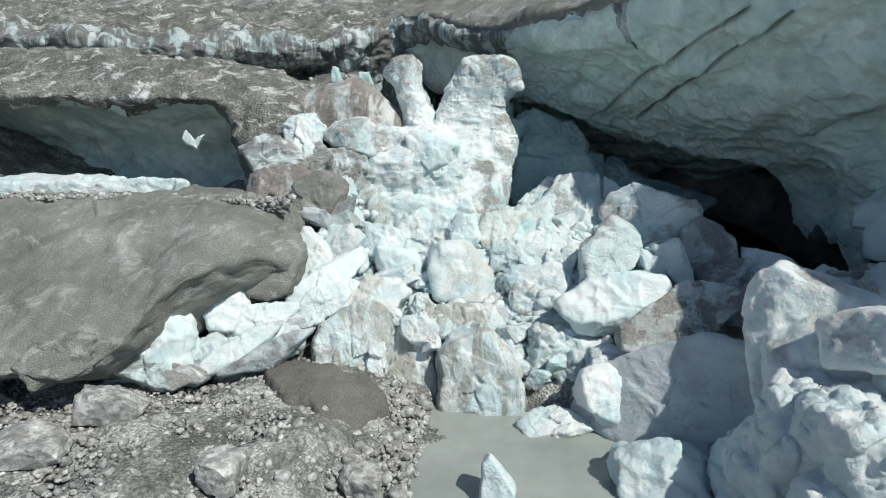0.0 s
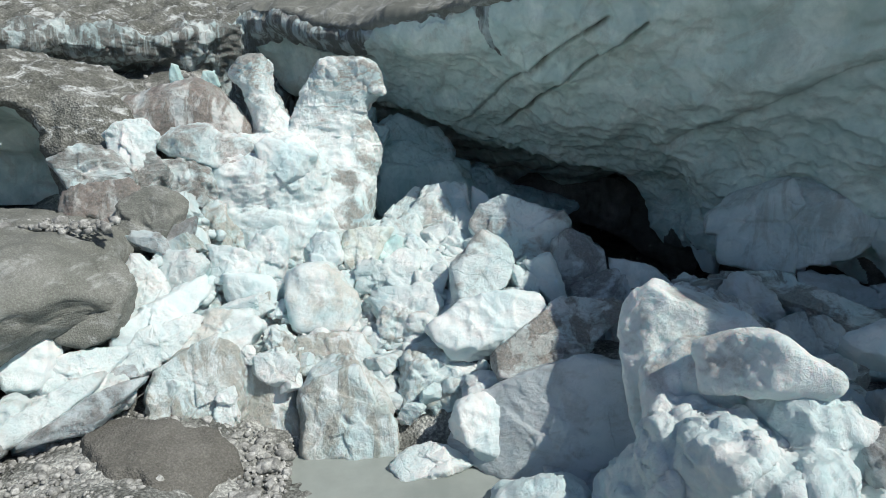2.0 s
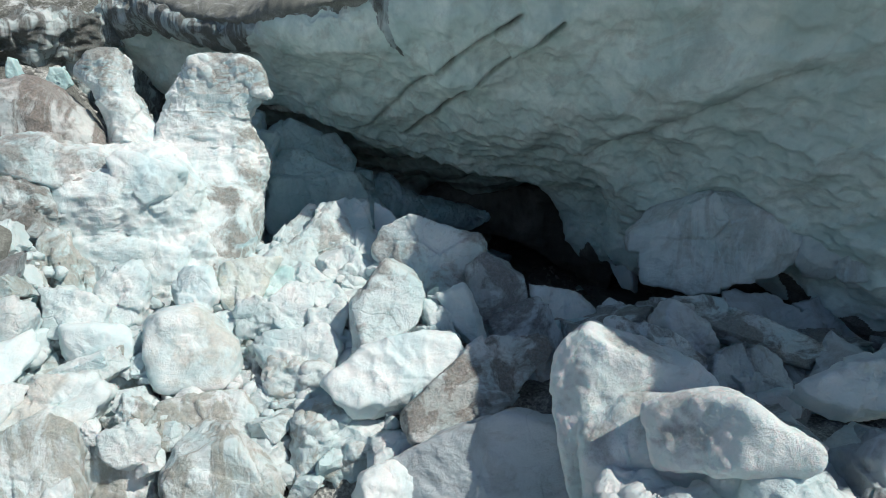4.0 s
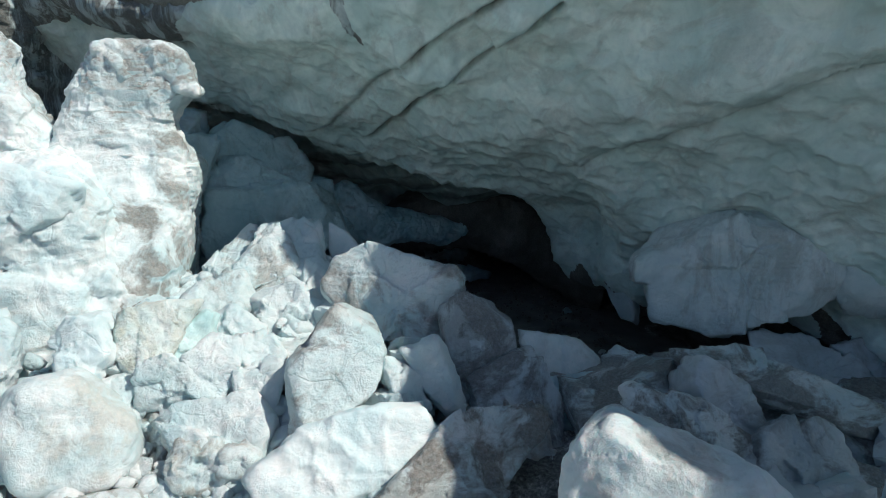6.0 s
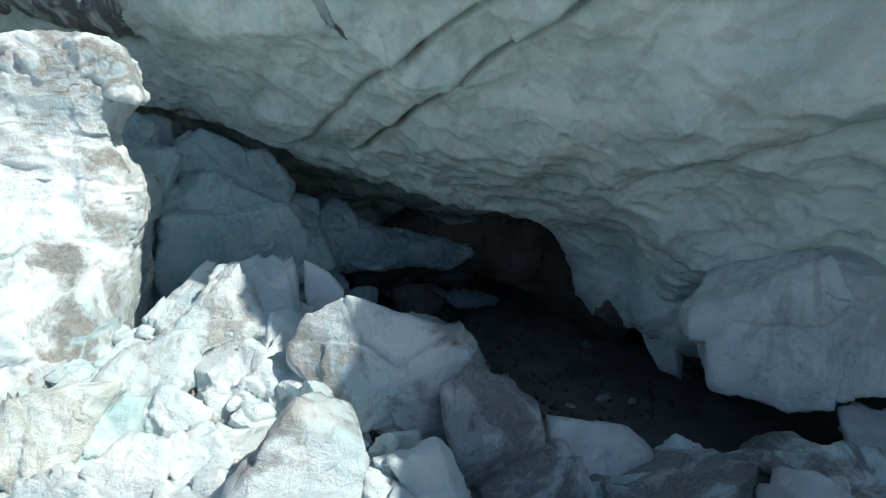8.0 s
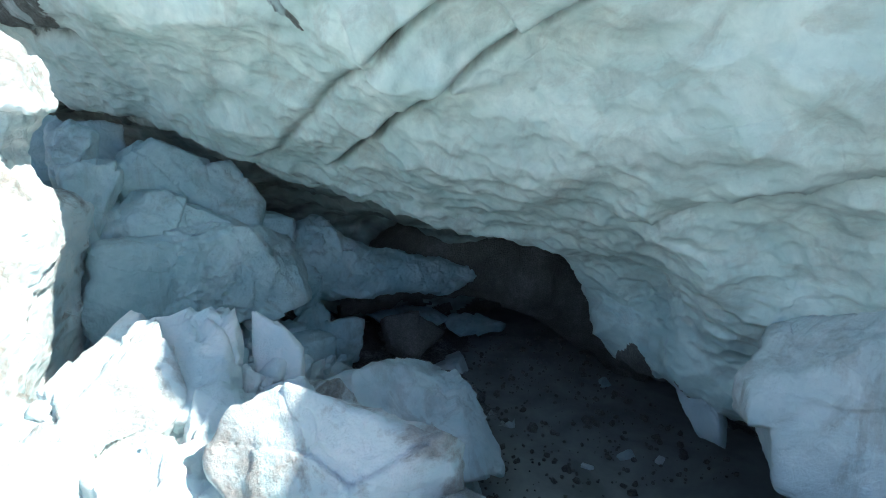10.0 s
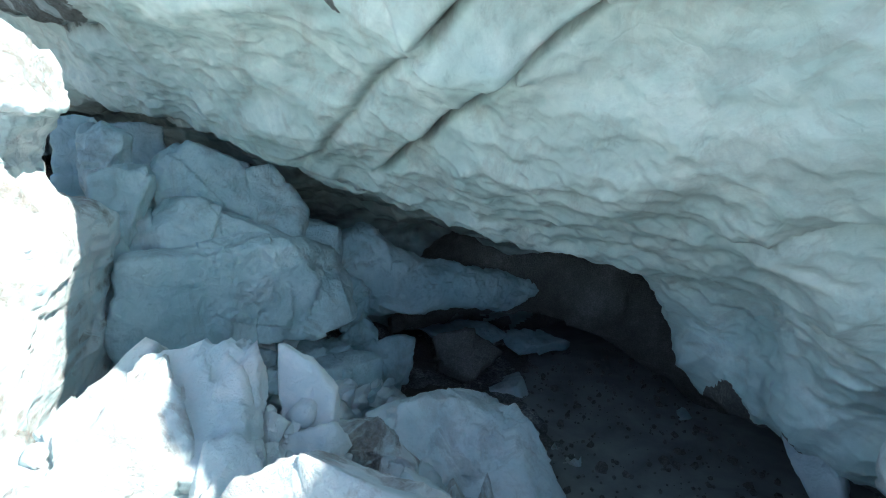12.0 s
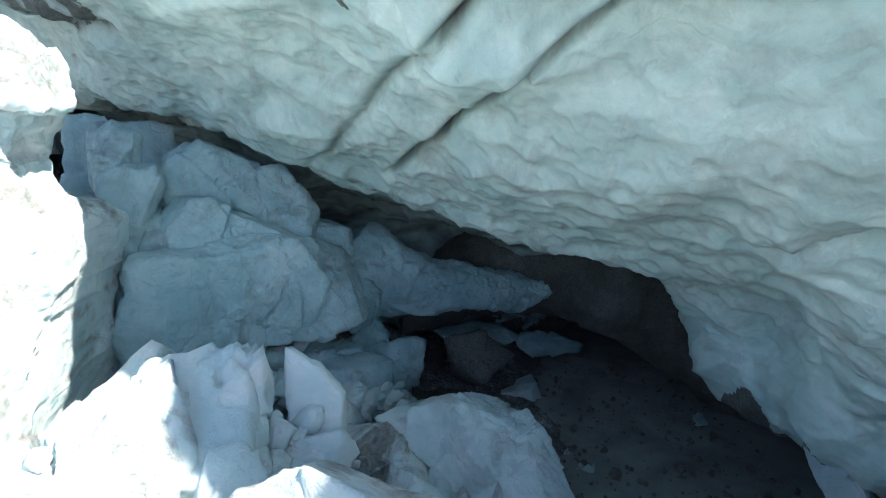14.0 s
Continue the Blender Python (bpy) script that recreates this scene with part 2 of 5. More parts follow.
# cave water, toned apart from the pond for the shaded floor
STREAM = bpy.data.materials.new("cave_stream_water")
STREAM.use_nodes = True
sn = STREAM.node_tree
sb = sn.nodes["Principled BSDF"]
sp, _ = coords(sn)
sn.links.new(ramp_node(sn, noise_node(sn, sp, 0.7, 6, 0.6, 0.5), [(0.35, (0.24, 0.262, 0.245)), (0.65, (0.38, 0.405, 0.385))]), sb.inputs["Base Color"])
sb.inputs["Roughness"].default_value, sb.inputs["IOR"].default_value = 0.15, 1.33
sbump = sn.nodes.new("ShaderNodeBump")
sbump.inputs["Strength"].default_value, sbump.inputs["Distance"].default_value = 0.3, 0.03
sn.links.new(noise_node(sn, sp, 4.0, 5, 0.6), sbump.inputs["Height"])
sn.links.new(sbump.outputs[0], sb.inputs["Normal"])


# ---- shaping tools ----
_rng = np.random.RandomState(11)
_perm = np.concatenate([_rng.permutation(256)] * 3)
_grad = _rng.normal(size=(256, 3))
_grad /= np.linalg.norm(_grad, axis=1)[:, None]


def perlin(p):
    """Gradient noise of an array of places, about -1 to 1."""
    i = np.floor(p).astype(int)
    f = p - i
    w = f * f * f * (f * (f * 6 - 15) + 10)
    i &= 255
    out = np.zeros(len(p))
    for dx in (0, 1):
        for dy in (0, 1):
            for dz in (0, 1):
                h = _perm[_perm[_perm[i[:, 0] + dx] + i[:, 1] + dy] + i[:, 2] + dz]
                g = (_grad[h] * (f - (dx, dy, dz))).sum(1)
                k = (w[:, 0] if dx else 1 - w[:, 0]) * (w[:, 1] if dy else 1 - w[:, 1]) * (w[:, 2] if dz else 1 - w[:, 2])
                out += g * k
    return out * 1.5


def fbm(p, octaves=4, gain=0.5):
    total, amp = np.zeros(len(p)), 1.0
    for k in range(octaves):
        total += amp * perlin(p * 2 ** k + 17.3 * k)
        amp *= gain
    return total


def ridged(p, octaves=3):
    total, amp = np.zeros(len(p)), 1.0
    for k in range(octaves):
        total += amp * (1 - 2 * np.abs(perlin(p * 2 ** k + 31.7 * k)))
        amp *= 0.5
    return total


def mesh_of(name, verts, faces, smooth=True, crisp=0):
    me = bpy.data.meshes.new(name)
    faces = np.asarray(faces, dtype=np.int32)
    n, k = faces.shape
    me.vertices.add(len(verts))
    me.vertices.foreach_set("co", np.asarray(verts, dtype=np.float32).ravel())
    me.loops.add(n * k)
    me.loops.foreach_set("vertex_index", faces.ravel())
    me.polygons.add(n)
    me.polygons.foreach_set("loop_start", np.arange(n, dtype=np.int32) * k)
    me.update(calc_edges=True)
    me.validate()
    if smooth:
        me.polygons.foreach_set("use_smooth", np.ones(len(me.polygons), dtype=bool))
    if crisp:
        me.set_sharp_from_angle(angle=radians(crisp))
    return me


def thing(name, me, material, label="", category="", group="", kind="", m=None, parent=None):
    ob = new(name, me)
    if not me.materials:
        me.materials.append(material)
    if m is not None:
        ob.matrix_world = m
    if parent is not None:
        ob.parent = parent
    return tagged(ob, label, category, group, kind)


def worley(p, seed=0):
    """Distance to the nearest and second nearest of scattered seeds, and a fixed random slope for the nearest one's cell."""
    i = np.floor(p).astype(int)
    f1, f2 = np.full(len(p), 9.0), np.full(len(p), 9.0)
    best, rel = np.zeros(len(p), dtype=int), np.zeros_like(p)
    for dx in (-1, 0, 1):
        for dy in (-1, 0, 1):
            for dz in (-1, 0, 1):
                c = i + (dx, dy, dz)
                m = c & 255
                h = _perm[_perm[_perm[m[:, 0]] + m[:, 1]] + m[:, 2] + seed % 200]
                to = p - c - 0.5 - 0.42 * _grad[h]
                d = np.sqrt((to ** 2).sum(1))
                near = d < f1
                f2 = np.where(near, f1, np.minimum(f2, d))
                f1 = np.where(near, d, f1)
                best = np.where(near, h, best)
                rel = np.where(near[:, None], to, rel)
    return f1, f2, (rel * _grad[(best * 7 + 3) & 255]).sum(1)


_balls = {}


def ball(level):
    if level not in _balls:
        bm = bmesh.new()
        bmesh.ops.create_icosphere(bm, subdivisions=level, radius=1.0)
        v = np.array([x.co[:] for x in bm.verts])
        f = np.array([[x.index for x in t.verts] for t in bm.faces])
        bm.free()
        _balls[level] = (v / np.linalg.norm(v, axis=1)[:, None], f)
    return _balls[level]


def lump(size, seed, cuts=9, sharp=80, planes=(), rough=0.022, crag=0.10, level=5, bite=(0.6, 0.86), scallop=0.0, cell=1.5, deep=0):
    """A broken block: a box cut by planes, its edges worn, its faces split into smaller facets and pitted.
    planes: cuts of its own, each as x, y, z of the way out and the share of the box's reach that is left."""
    r = np.random.RandomState(seed)
    h = np.array(size) / 2
    u, f = ball(level)
    walls = []
    for ax in (0, 1, 2):
        for sg in (-1, 1):
            n = r.normal(size=3) * 0.12
            n[ax] = sg
            walls.append((n, 0.93))
    walls += [(np.array(q[:3], dtype=float), q[3]) for q in planes]
    walls += [(r.normal(size=3), r.uniform(*bite)) for _ in range(cuts)]
    walls += [((r.normal(), r.normal(), abs(r.normal()) * 0.8 + 0.3), r.uniform(0.34, 0.6)) for _ in range(deep)]
    total = np.zeros(len(u))
    for n, share in walls:
        n = np.array(n) / np.linalg.norm(n)
        total += np.maximum(0, u @ n / (np.abs(n * h).sum() * share)) ** sharp
    v = u * (total ** (-1.0 / sharp))[:, None]
    return weathered(v, u, float(np.prod(size)) ** (1 / 3), r.uniform(0, 90, 3), rough, crag, scallop, cell), f


def weathered(v, u, s, off, rough, crag, scallop, cell):
    """Smaller facets, pits and hollows on a block of about the size s, along the ways out u."""
    f1, f2, slope = worley(v * cell / s + off)
    _, g2, slope2 = worley(v * cell * 2.7 / s + off + 40)
    _, _, slope3 = worley(v * cell * 6.5 / s + off + 80)
    d = s * (crag * slope + crag * 0.34 * slope2 + crag * 0.14 * slope3 - crag * 0.05 * np.exp(-((f2 - f1) / 0.05) ** 2))
    d += rough * s * (fbm(v * 3.0 / s + off, 4) + 0.3 * ridged(v * 9 / s + off, 3))
    if scallop:
        w1, _, _ = worley(v * 5.5 / s + off)
        d += scallop * s * w1 ** 2
    return v + u * d[:, None]


def shard_at(at, stance, thick, outline, seed=1, rake=0.42, cuts=2, sharp=140, level=5, rough=0.02, crag=0.12, scallop=0.03, cell=1.35):
    """A broken block that leans back and is turned by its stance: an outline of its broad side, bevelled to front and back, with corners knocked off."""
    r = np.random.RandomState(seed)
    o = np.array(outline)
    u, f = ball(level)
    walls = []
    for (ax, az), (bx, bz) in zip(o, np.roll(o, -1, 0)):
        nx, nz = bz - az, ax - bx
        k = math.hypot(nx, nz)
        nx, nz = nx / k, nz / k
        d, e = (nx * ax + nz * az) * 1.035 + 0.01, r.uniform(-0.4, 0.0) * thick
        for side in (-1, 1):
            t = r.uniform(0.1, 1.0) * rake
            walls.append(((nx, side * t, nz), d + side * t * e))
    for side in (-1, 1):
        walls.append(((r.uniform(-0.2, 0.2), side, r.uniform(-0.1, 0.25)), thick / 2))
    for _ in range(cuts):
        n = (r.normal(), -abs(r.normal()) - 0.3, r.normal())
        reach = max(n[0] * x + n[2] * z for x, z in o) * 0.8 - n[1] * thick / 2
        walls.append((n, reach * r.uniform(0.8, 0.95)))
    total = np.zeros(len(u))
    for n, d in walls:
        k = np.linalg.norm(n)
        total += np.maximum(0, u @ (np.array(n) / k) / max(0.08, d / k)) ** sharp
    v = u * (total ** (-1.0 / sharp))[:, None]
    s = float(np.ptp(o[:, 0]) * np.ptp(o[:, 1]) * thick) ** (1 / 3)
    return place(weathered(v, u, s, r.uniform(0, 90, 3), rough, crag, scallop, cell), *at, -stance[0], 0, stance[1]), f


shards = []


def shard(at, stance, thick, outline, material, label, category="ice block", name="ice_block", parent=None, **kw):
    """One fallen block of ice, its origin at its middle."""
    shards.append(label)
    o = np.array(outline)
    big = np.ptp(o[:, 0]) * np.ptp(o[:, 1]) > 5
    kw.setdefault("level", 6 if big else 5)
    kw.setdefault("seed", 140 + 7 * len(shards))
    v, f = shard_at((0, 0, 0), (0, 0), thick, outline, **kw)
    return thing(name, mesh_of(name, v, f), material, label, category if label else "", m=pose(*at, -stance[0], 0, stance[1]), parent=parent)


def place(v, x, y, z, rx=0, ry=0, rz=0):
    m = np.array(pose(x, y, z, rx, ry, rz))
    return v @ m[:3, :3].T + m[:3, 3]


def lump_at(at, size, turn=(0, 0, 0), seed=1, **kw):
    v, f = lump(size, seed, **kw)
    return place(v, *at, *turn), f


def block(name, at, size, turn=(0, 0, 0), seed=1, material=None, label="", category="ice block", group="", **kw):
    v, f = lump(size, seed, **kw)
    return thing(name, mesh_of(name, v, f, crisp=0 if len(v) > 1500 else 24), material or ICE, label, category, group, m=pose(*at, *turn))


def fused(name, pieces, voxel, material, label, category, rough=0.06, grain=1.6, seed=1, scallop=0.0, crag=0.0, cell=1.0, kind="", parent=None, melt=2):
    """Several lumps grown into one body, with an uneven skin."""
    vs, fs, n = [], [], 0
    for v, f in pieces:
        vs.append(v), fs.append(f + n)
        n += len(v)
    tmp = new("tmp", mesh_of("tmp", np.concatenate(vs), np.concatenate(fs)))
    mod = tmp.modifiers.new("r", "REMESH")
    mod.mode, mod.voxel_size = "VOXEL", voxel
    sm = tmp.modifiers.new("s", "SMOOTH")
    sm.iterations, sm.factor = melt, 0.5
    me = bpy.data.meshes.new_from_object(tmp.evaluated_get(bpy.context.evaluated_depsgraph_get()))
    old = tmp.data
    bpy.data.objects.remove(tmp)
    bpy.data.meshes.remove(old)
    v = np.empty(len(me.vertices) * 3, dtype=np.float32)
    me.vertices.foreach_get("co", v)
    nr = np.empty(len(me.vertices) * 3, dtype=np.float32)
    me.vertices.foreach_get("normal", nr)
    v, nr = v.reshape(-1, 3).astype(float), nr.reshape(-1, 3).astype(float)
    off = np.random.RandomState(seed).uniform(0, 50, 3)
    d = rough * (fbm(v * grain + off, 4) + 0.4 * ridged(v * grain * 2 + off, 3))
    if scallop:
        d += scallop * worley(v * 2.2 + off)[0] ** 2
    if crag:
        f1, f2, slope = worley(v * cell + off)
        d += crag * (slope + 0.4 * worley(v * cell * 2.6 + off)[2] - 0.08 * np.exp(-((f2 - f1) / 0.06) ** 2))
    v += nr * d[:, None]
    me.vertices.foreach_set("co", v.astype(np.float32).ravel())
    me.polygons.foreach_set("use_smooth", np.ones(len(me.polygons), dtype=bool))
    me.update()
    me.name = name
    return thing(name, me, material, label, category, kind=kind, parent=parent)


def skin(v, nr, rough=0.04, grain=1.4, scallop=0.0, crag=0.0, cell=1.0, off=7.0):
    """Uneven ice surface: v moved along its normals nr."""
    d = rough * (fbm(v * grain + off, 4) + 0.4 * ridged(v * grain * 2 + off, 3))
    if scallop:
        d += scallop * (worley(v * (2.4, 2.4, 3.4) + off)[0] ** 2 + 0.4 * worley(v * (5.5, 5.5, 7.5) + off)[0] ** 2)
    if crag:
        f1, f2, slope = worley(v * cell + off)
        d += crag * (slope + 0.4 * worley(v * cell * 2.6 + off)[2] - 0.08 * np.exp(-((f2 - f1) / 0.06) ** 2))
    return v + nr * d[:, None]


def column(name, rows, ring, tall, material, label, category, parent=None, square=0.62, lying=False, **kw):
    """A standing body: each row gives its height and how far it reaches left, right, forward and back there."""
    a = np.array(rows, dtype=float)
    prof = catmull(a, np.linspace(0, len(a) - 1, tall))
    th = np.linspace(0, 2 * math.pi, ring + 1)
    cx, cy = np.cos(th), np.sin(th)
    cx, cy = np.sign(cx) * np.abs(cx) ** square, np.sign(cy) * np.abs(cy) ** square
    mid_x, mid_y = (prof[:, 1] + prof[:, 2]) / 2, (prof[:, 3] + prof[:, 4]) / 2
    hx, hy = (prof[:, 2] - prof[:, 1]) / 2, (prof[:, 4] - prof[:, 3]) / 2
    x = mid_x[:, None] + hx[:, None] * cx
    y = mid_y[:, None] + hy[:, None] * cy
    zz = np.repeat(prof[:, :1], ring + 1, 1)
    v = np.stack([zz, y, x] if lying else [x, y, zz], -1).reshape(-1, 3)
    nr = -grid_normals(v, tall, ring + 1)
    if ((v - v.mean(0)) * nr).sum() < 0:
        nr = -nr
    v = skin(v, nr, **kw).reshape(tall, ring + 1, 3)
    v[:, -1] = v[:, 0]
    return thing(name, mesh_of(name, v.reshape(-1, 3), grid_faces(tall, ring + 1)), material, label, category, parent=parent)


def catmull(a, t):
    """Values of the rows of a at the fractional indices t."""
    n = len(a)
    i = np.clip(np.floor(t).astype(int), 0, n - 2)
    f = (t - i)[:, None]
    p0, p1, p2, p3 = a[np.maximum(i - 1, 0)], a[i], a[i + 1], a[np.minimum(i + 2, n - 1)]
    return 0.5 * (2 * p1 + (p2 - p0) * f + (2 * p0 - 5 * p1 + 4 * p2 - p3) * f ** 2 + (3 * p1 - p0 - 3 * p2 + p3) * f ** 3)


def grid_faces(nu, nv):
    a = np.arange(nu * nv).reshape(nu, nv)
    return np.stack([a[:-1, :-1], a[1:, :-1], a[1:, 1:], a[:-1, 1:]], -1).reshape(-1, 4)


def grid_normals(p, nu, nv):
    g = p.reshape(nu, nv, 3)
    n = np.cross(np.gradient(g, axis=0), np.gradient(g, axis=1)).reshape(-1, 3)
    return n / np.maximum(np.linalg.norm(n, axis=1), 1e-9)[:, None]


def loft(sections, nu, nv, spread=None):
    """A skin over profiles: each section is (station, profile); returns places as station, offset, height."""
    st = np.array([s for s, _ in sections], dtype=float)
    prof = np.array([np.array(p, dtype=float).reshape(-1, 2) for _, p in sections])
    k = prof.shape[1]
    tv = np.linspace(0, k - 1, nv) if spread is None else spread
    ti = np.interp(np.linspace(st[0], st[-1], nu), st, np.arange(len(st)))
    rows = catmull(prof.reshape(len(st), -1), ti).reshape(nu, k, 2)
    fine = np.stack([catmull(r, tv) for r in rows])
    stn = catmull(st[:, None], ti)[:, 0]
    return np.concatenate([np.repeat(stn[:, None, None], len(tv), 1), fine], -1).reshape(-1, 3)


# ---- ground: moraine, pond bed and the hillside behind in one sheet ----
ANCHORS = (
    (-0.7, 13.0, 0.05), (-0.7, 11.0, 0.05), (-1.5, 12.6, 0.2), (-2.6, 13.7, 0.8), (-3.5, 14.0, 1.0), (-3.6, 11.2, 1.1), (-6.4, 9.7, 1.5),
    (-6.6, 15.3, 0.1), (2.0, 9.0, -0.7), (2.5, 12.5, -0.6), (0.1, 12.2, -0.4), (0.1, 10.4, -0.4), (0.4, 8.4, -0.4), (0.3, 14.0, -0.3), (4.0, 11.0, -0.5), (7.0, 8.0, 0.5), (0.5, 15.6, 0.2), (-2.5, 16.6, 1.0),
    (0.0, 18.2, 2.0), (-4.5, 17.5, 2.0), (1.8, 20.6, 2.6), (4.2, 16.6, 1.8), (4.0, 20.5, 2.6), (-7.6, 12.0, 1.0), (-3.4, 13.7, 1.1),
)
ANCHORS_FAR = (
    (7.5, 17.5, 1.8), (9.5, 16.5, 2.3), (13.0, 16.0, 1.8), (10.5, 12.5, 1.6), (9.0, 10.0, 1.0), (6.5, 22.0, 1.6), (6.3, 27.0, 0.5), (2.5, 25.5, 2.4),
    (10.0, 23.0, -0.3), (13.0, 25.0, -0.4), (13.0, 29.0, -0.35), (10.0, 28.0, -0.1), (8.5, 29.5, 0.1), (15.5, 21.0, -0.3), (-9.0, 22.0, 3.6), (-3.0, 24.5, 5.6),
    (-8.0, 30.5, 7.6), (-14.0, 30.0, 8.8), (-13.0, 25.0, 3.8), (-14.0, 14.0, 1.2), (0.0, 2.0, 0.3), (-8.0, 2.0, 1.2), (0.0, 32.0, 4.0), (18.0, 12.0, 2.5), (-9.5, 17.5, 4.6), (16.0, 32.0, -0.3),
    (-15.0, 18.0, 4.6), (-22.0, 22.0, 7.0),
)


def smooth(t):
    t = np.clip(t, 0, 1)
    return t * t * (3 - 2 * t)


def ground_height(x, y):
    top, bottom = np.zeros_like(x), np.zeros_like(x)
    for ax, ay, az in ANCHORS + ANCHORS_FAR:
        w = 1.0 / (((x - ax) ** 2 + (y - ay) ** 2) + 0.25) ** 1.8
        top += w * az
        bottom += w
    back = (y - 29 + 0.12 * (x + 8)) * smooth((-3.0 - x) / 4)
    return top / bottom + 0.55 * np.clip(back, 0, 90)


gx = np.concatenate([np.linspace(-600, -31, 24), np.linspace(-30, 19, 290), np.linspace(20, 600, 24)])
gy = np.concatenate([np.linspace(-600, -6, 24), np.linspace(-5, 50, 310), np.linspace(51, 600, 24)])
GX, GY = (a.ravel() for a in np.meshgrid(gx, gy, indexing="ij"))
GZ = ground_height(GX, GY)
pts = np.stack([GX, GY, np.zeros_like(GX)], 1)
near = np.clip(1 - (np.hypot(GX + 4, GY - 18) - 34) / 10, 0, 1)
GZ += near * (0.20 * fbm(pts * 0.6, 5, 0.55) + 0.07 * ridged(pts * 1.7, 4) + 0.1 * smooth((GY - 26) / 4) * worley(pts * 0.6)[2])
thing("ground", mesh_of("ground", np.stack([GX, GY, GZ], 1), grid_faces(len(gx), len(gy))), MORAINE,
      "grey moraine gravel and silt over ice", "ground", kind="structure")

wx, wy = np.linspace(-3, 8.5, 50), np.linspace(2, 17, 60)
WX, WY = (a.ravel() for a in np.meshgrid(wx, wy, indexing="ij"))
thing("pond_water", mesh_of("pond_water", np.stack([WX, WY, np.zeros_like(WX)], 1), grid_faces(50, 60)), WATER,
      "milky grey-green meltwater pond", "water", kind="structure")
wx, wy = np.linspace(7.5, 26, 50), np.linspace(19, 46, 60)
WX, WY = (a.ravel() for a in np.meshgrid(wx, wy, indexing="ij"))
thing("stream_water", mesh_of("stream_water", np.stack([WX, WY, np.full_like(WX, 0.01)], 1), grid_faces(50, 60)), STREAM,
      "shallow meltwater stream in the shaded cave", "water", kind="structure")

# gravel bed inside the cave, coloured darker to deepen the cave's shade
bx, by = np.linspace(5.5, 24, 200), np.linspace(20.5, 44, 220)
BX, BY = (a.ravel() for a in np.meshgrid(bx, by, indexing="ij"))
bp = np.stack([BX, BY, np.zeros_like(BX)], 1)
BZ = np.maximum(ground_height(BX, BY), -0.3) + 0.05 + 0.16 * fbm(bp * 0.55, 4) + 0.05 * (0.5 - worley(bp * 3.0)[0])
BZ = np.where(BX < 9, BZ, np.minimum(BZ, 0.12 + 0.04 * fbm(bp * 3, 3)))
thing("stream_bed", mesh_of("stream_bed", np.stack([BX, BY, BZ], 1), grid_faces(200, 220)), CAVE_DIRT_SHADE,
      "gravel bed of the cave stream, toned dark for the cave's shade", "gravel", kind="structure")

# slope of crushed ice under the fallen blocks
PILE = (
    (0.5, 15.0, 0.2), (2.3, 15.0, 0.2), (2.0, 16.8, 1.4), (0.4, 17.1, 1.6), (2.0, 17.6, 2.4), (0.5, 18.3, 2.8), (-1.7, 17.5, 2.5), (-3.4, 17.0, 2.7), (-1.5, 16.0, 1.4), (-2.8, 15.6, 0.8),
    (3.0, 18.5, 2.9), (1.0, 19.5, 3.3), (2.6, 19.8, 3.3), (3.8, 20.4, 3.3), (2.5, 22.5, 3.5), (4.5, 22.5, 3.8), (4.3, 17.2, 2.8), (5.4, 17.0, 2.6), (6.0, 19.5, 3.5), (7.2, 17.8, 2.8),
)
PILE_FAR = (
    (8.6, 17.4, 2.2), (6.8, 22.5, 2.4), (8.2, 24.8, 0.8), (5.0, 24.5, 2.4), (3.2, 15.0, 1.0), (4.2, 16.0, 1.6), (6.0, 15.8, 1.6), (-4.5, 18.0, 4.2), (-5.5, 19.3, 4.9), (-4.8, 20.5, 5.4),
    (3.0, 27.0, 2.2), (6.0, 27.0, 0.8), (9.5, 16.0, 2.2), (10.5, 20.0, 0.6), (9.8, 22.5, 0.0), (-4.2, 15.3, 1.5),
)


def pile_height(x, y):
    top, bottom = np.zeros_like(x), np.zeros_like(x)
    for ax, ay, az in PILE + PILE_FAR:
        w = 1.0 / (((x - ax) ** 2 + (y - ay) ** 2) + 0.25) ** 1.8
        top += w * az
        bottom += w
    return top / bottom


dx, dy = np.linspace(-5.5, 11.5, 260), np.linspace(14.0, 27.5, 220)
DX, DY = (a.ravel() for a in np.meshgrid(dx, dy, indexing="ij"))
dp = np.stack([DX, DY, np.zeros_like(DX)], 1)
inside = np.minimum(np.minimum(DX + 4.6, 10.2 - DX), np.minimum(DY - 14.9 - 0.02 * DX, 26.5 - DY)) + 0.5 * fbm(dp * 0.7, 3)
_, _, f_big = worley(dp * 0.9)
d1, d2, f_mid = worley(dp * 2.0 + 7)
_, _, f_small = worley(dp * 4.6 + 3)
DZ = pile_height(DX, DY) - 1.5 + 1.42 * smooth(inside / 1.3) + 0.6 * f_big + 0.40 * f_mid + 0.18 * f_small + 0.08 * fbm(dp * 3, 4)
thing("debris_slope", mesh_of("debris_slope", np.stack([DX, DY, DZ], 1), grid_faces(260, 220)), ICE_CRUSH,
      "slope of crushed white ice and brown silt", "ice debris", kind="structure")

# ---- the glacier cliff that overhangs the cave ----
CLIFF_O, CLIFF_S, CLIFF_Q = np.array((0.3, 27.7, 0)), np.array((0.656, -0.755, 0)), np.array((0.755, 0.656, 0))
SECTIONS = []


def section(s, *profile):
    SECTIONS.append((s, profile))


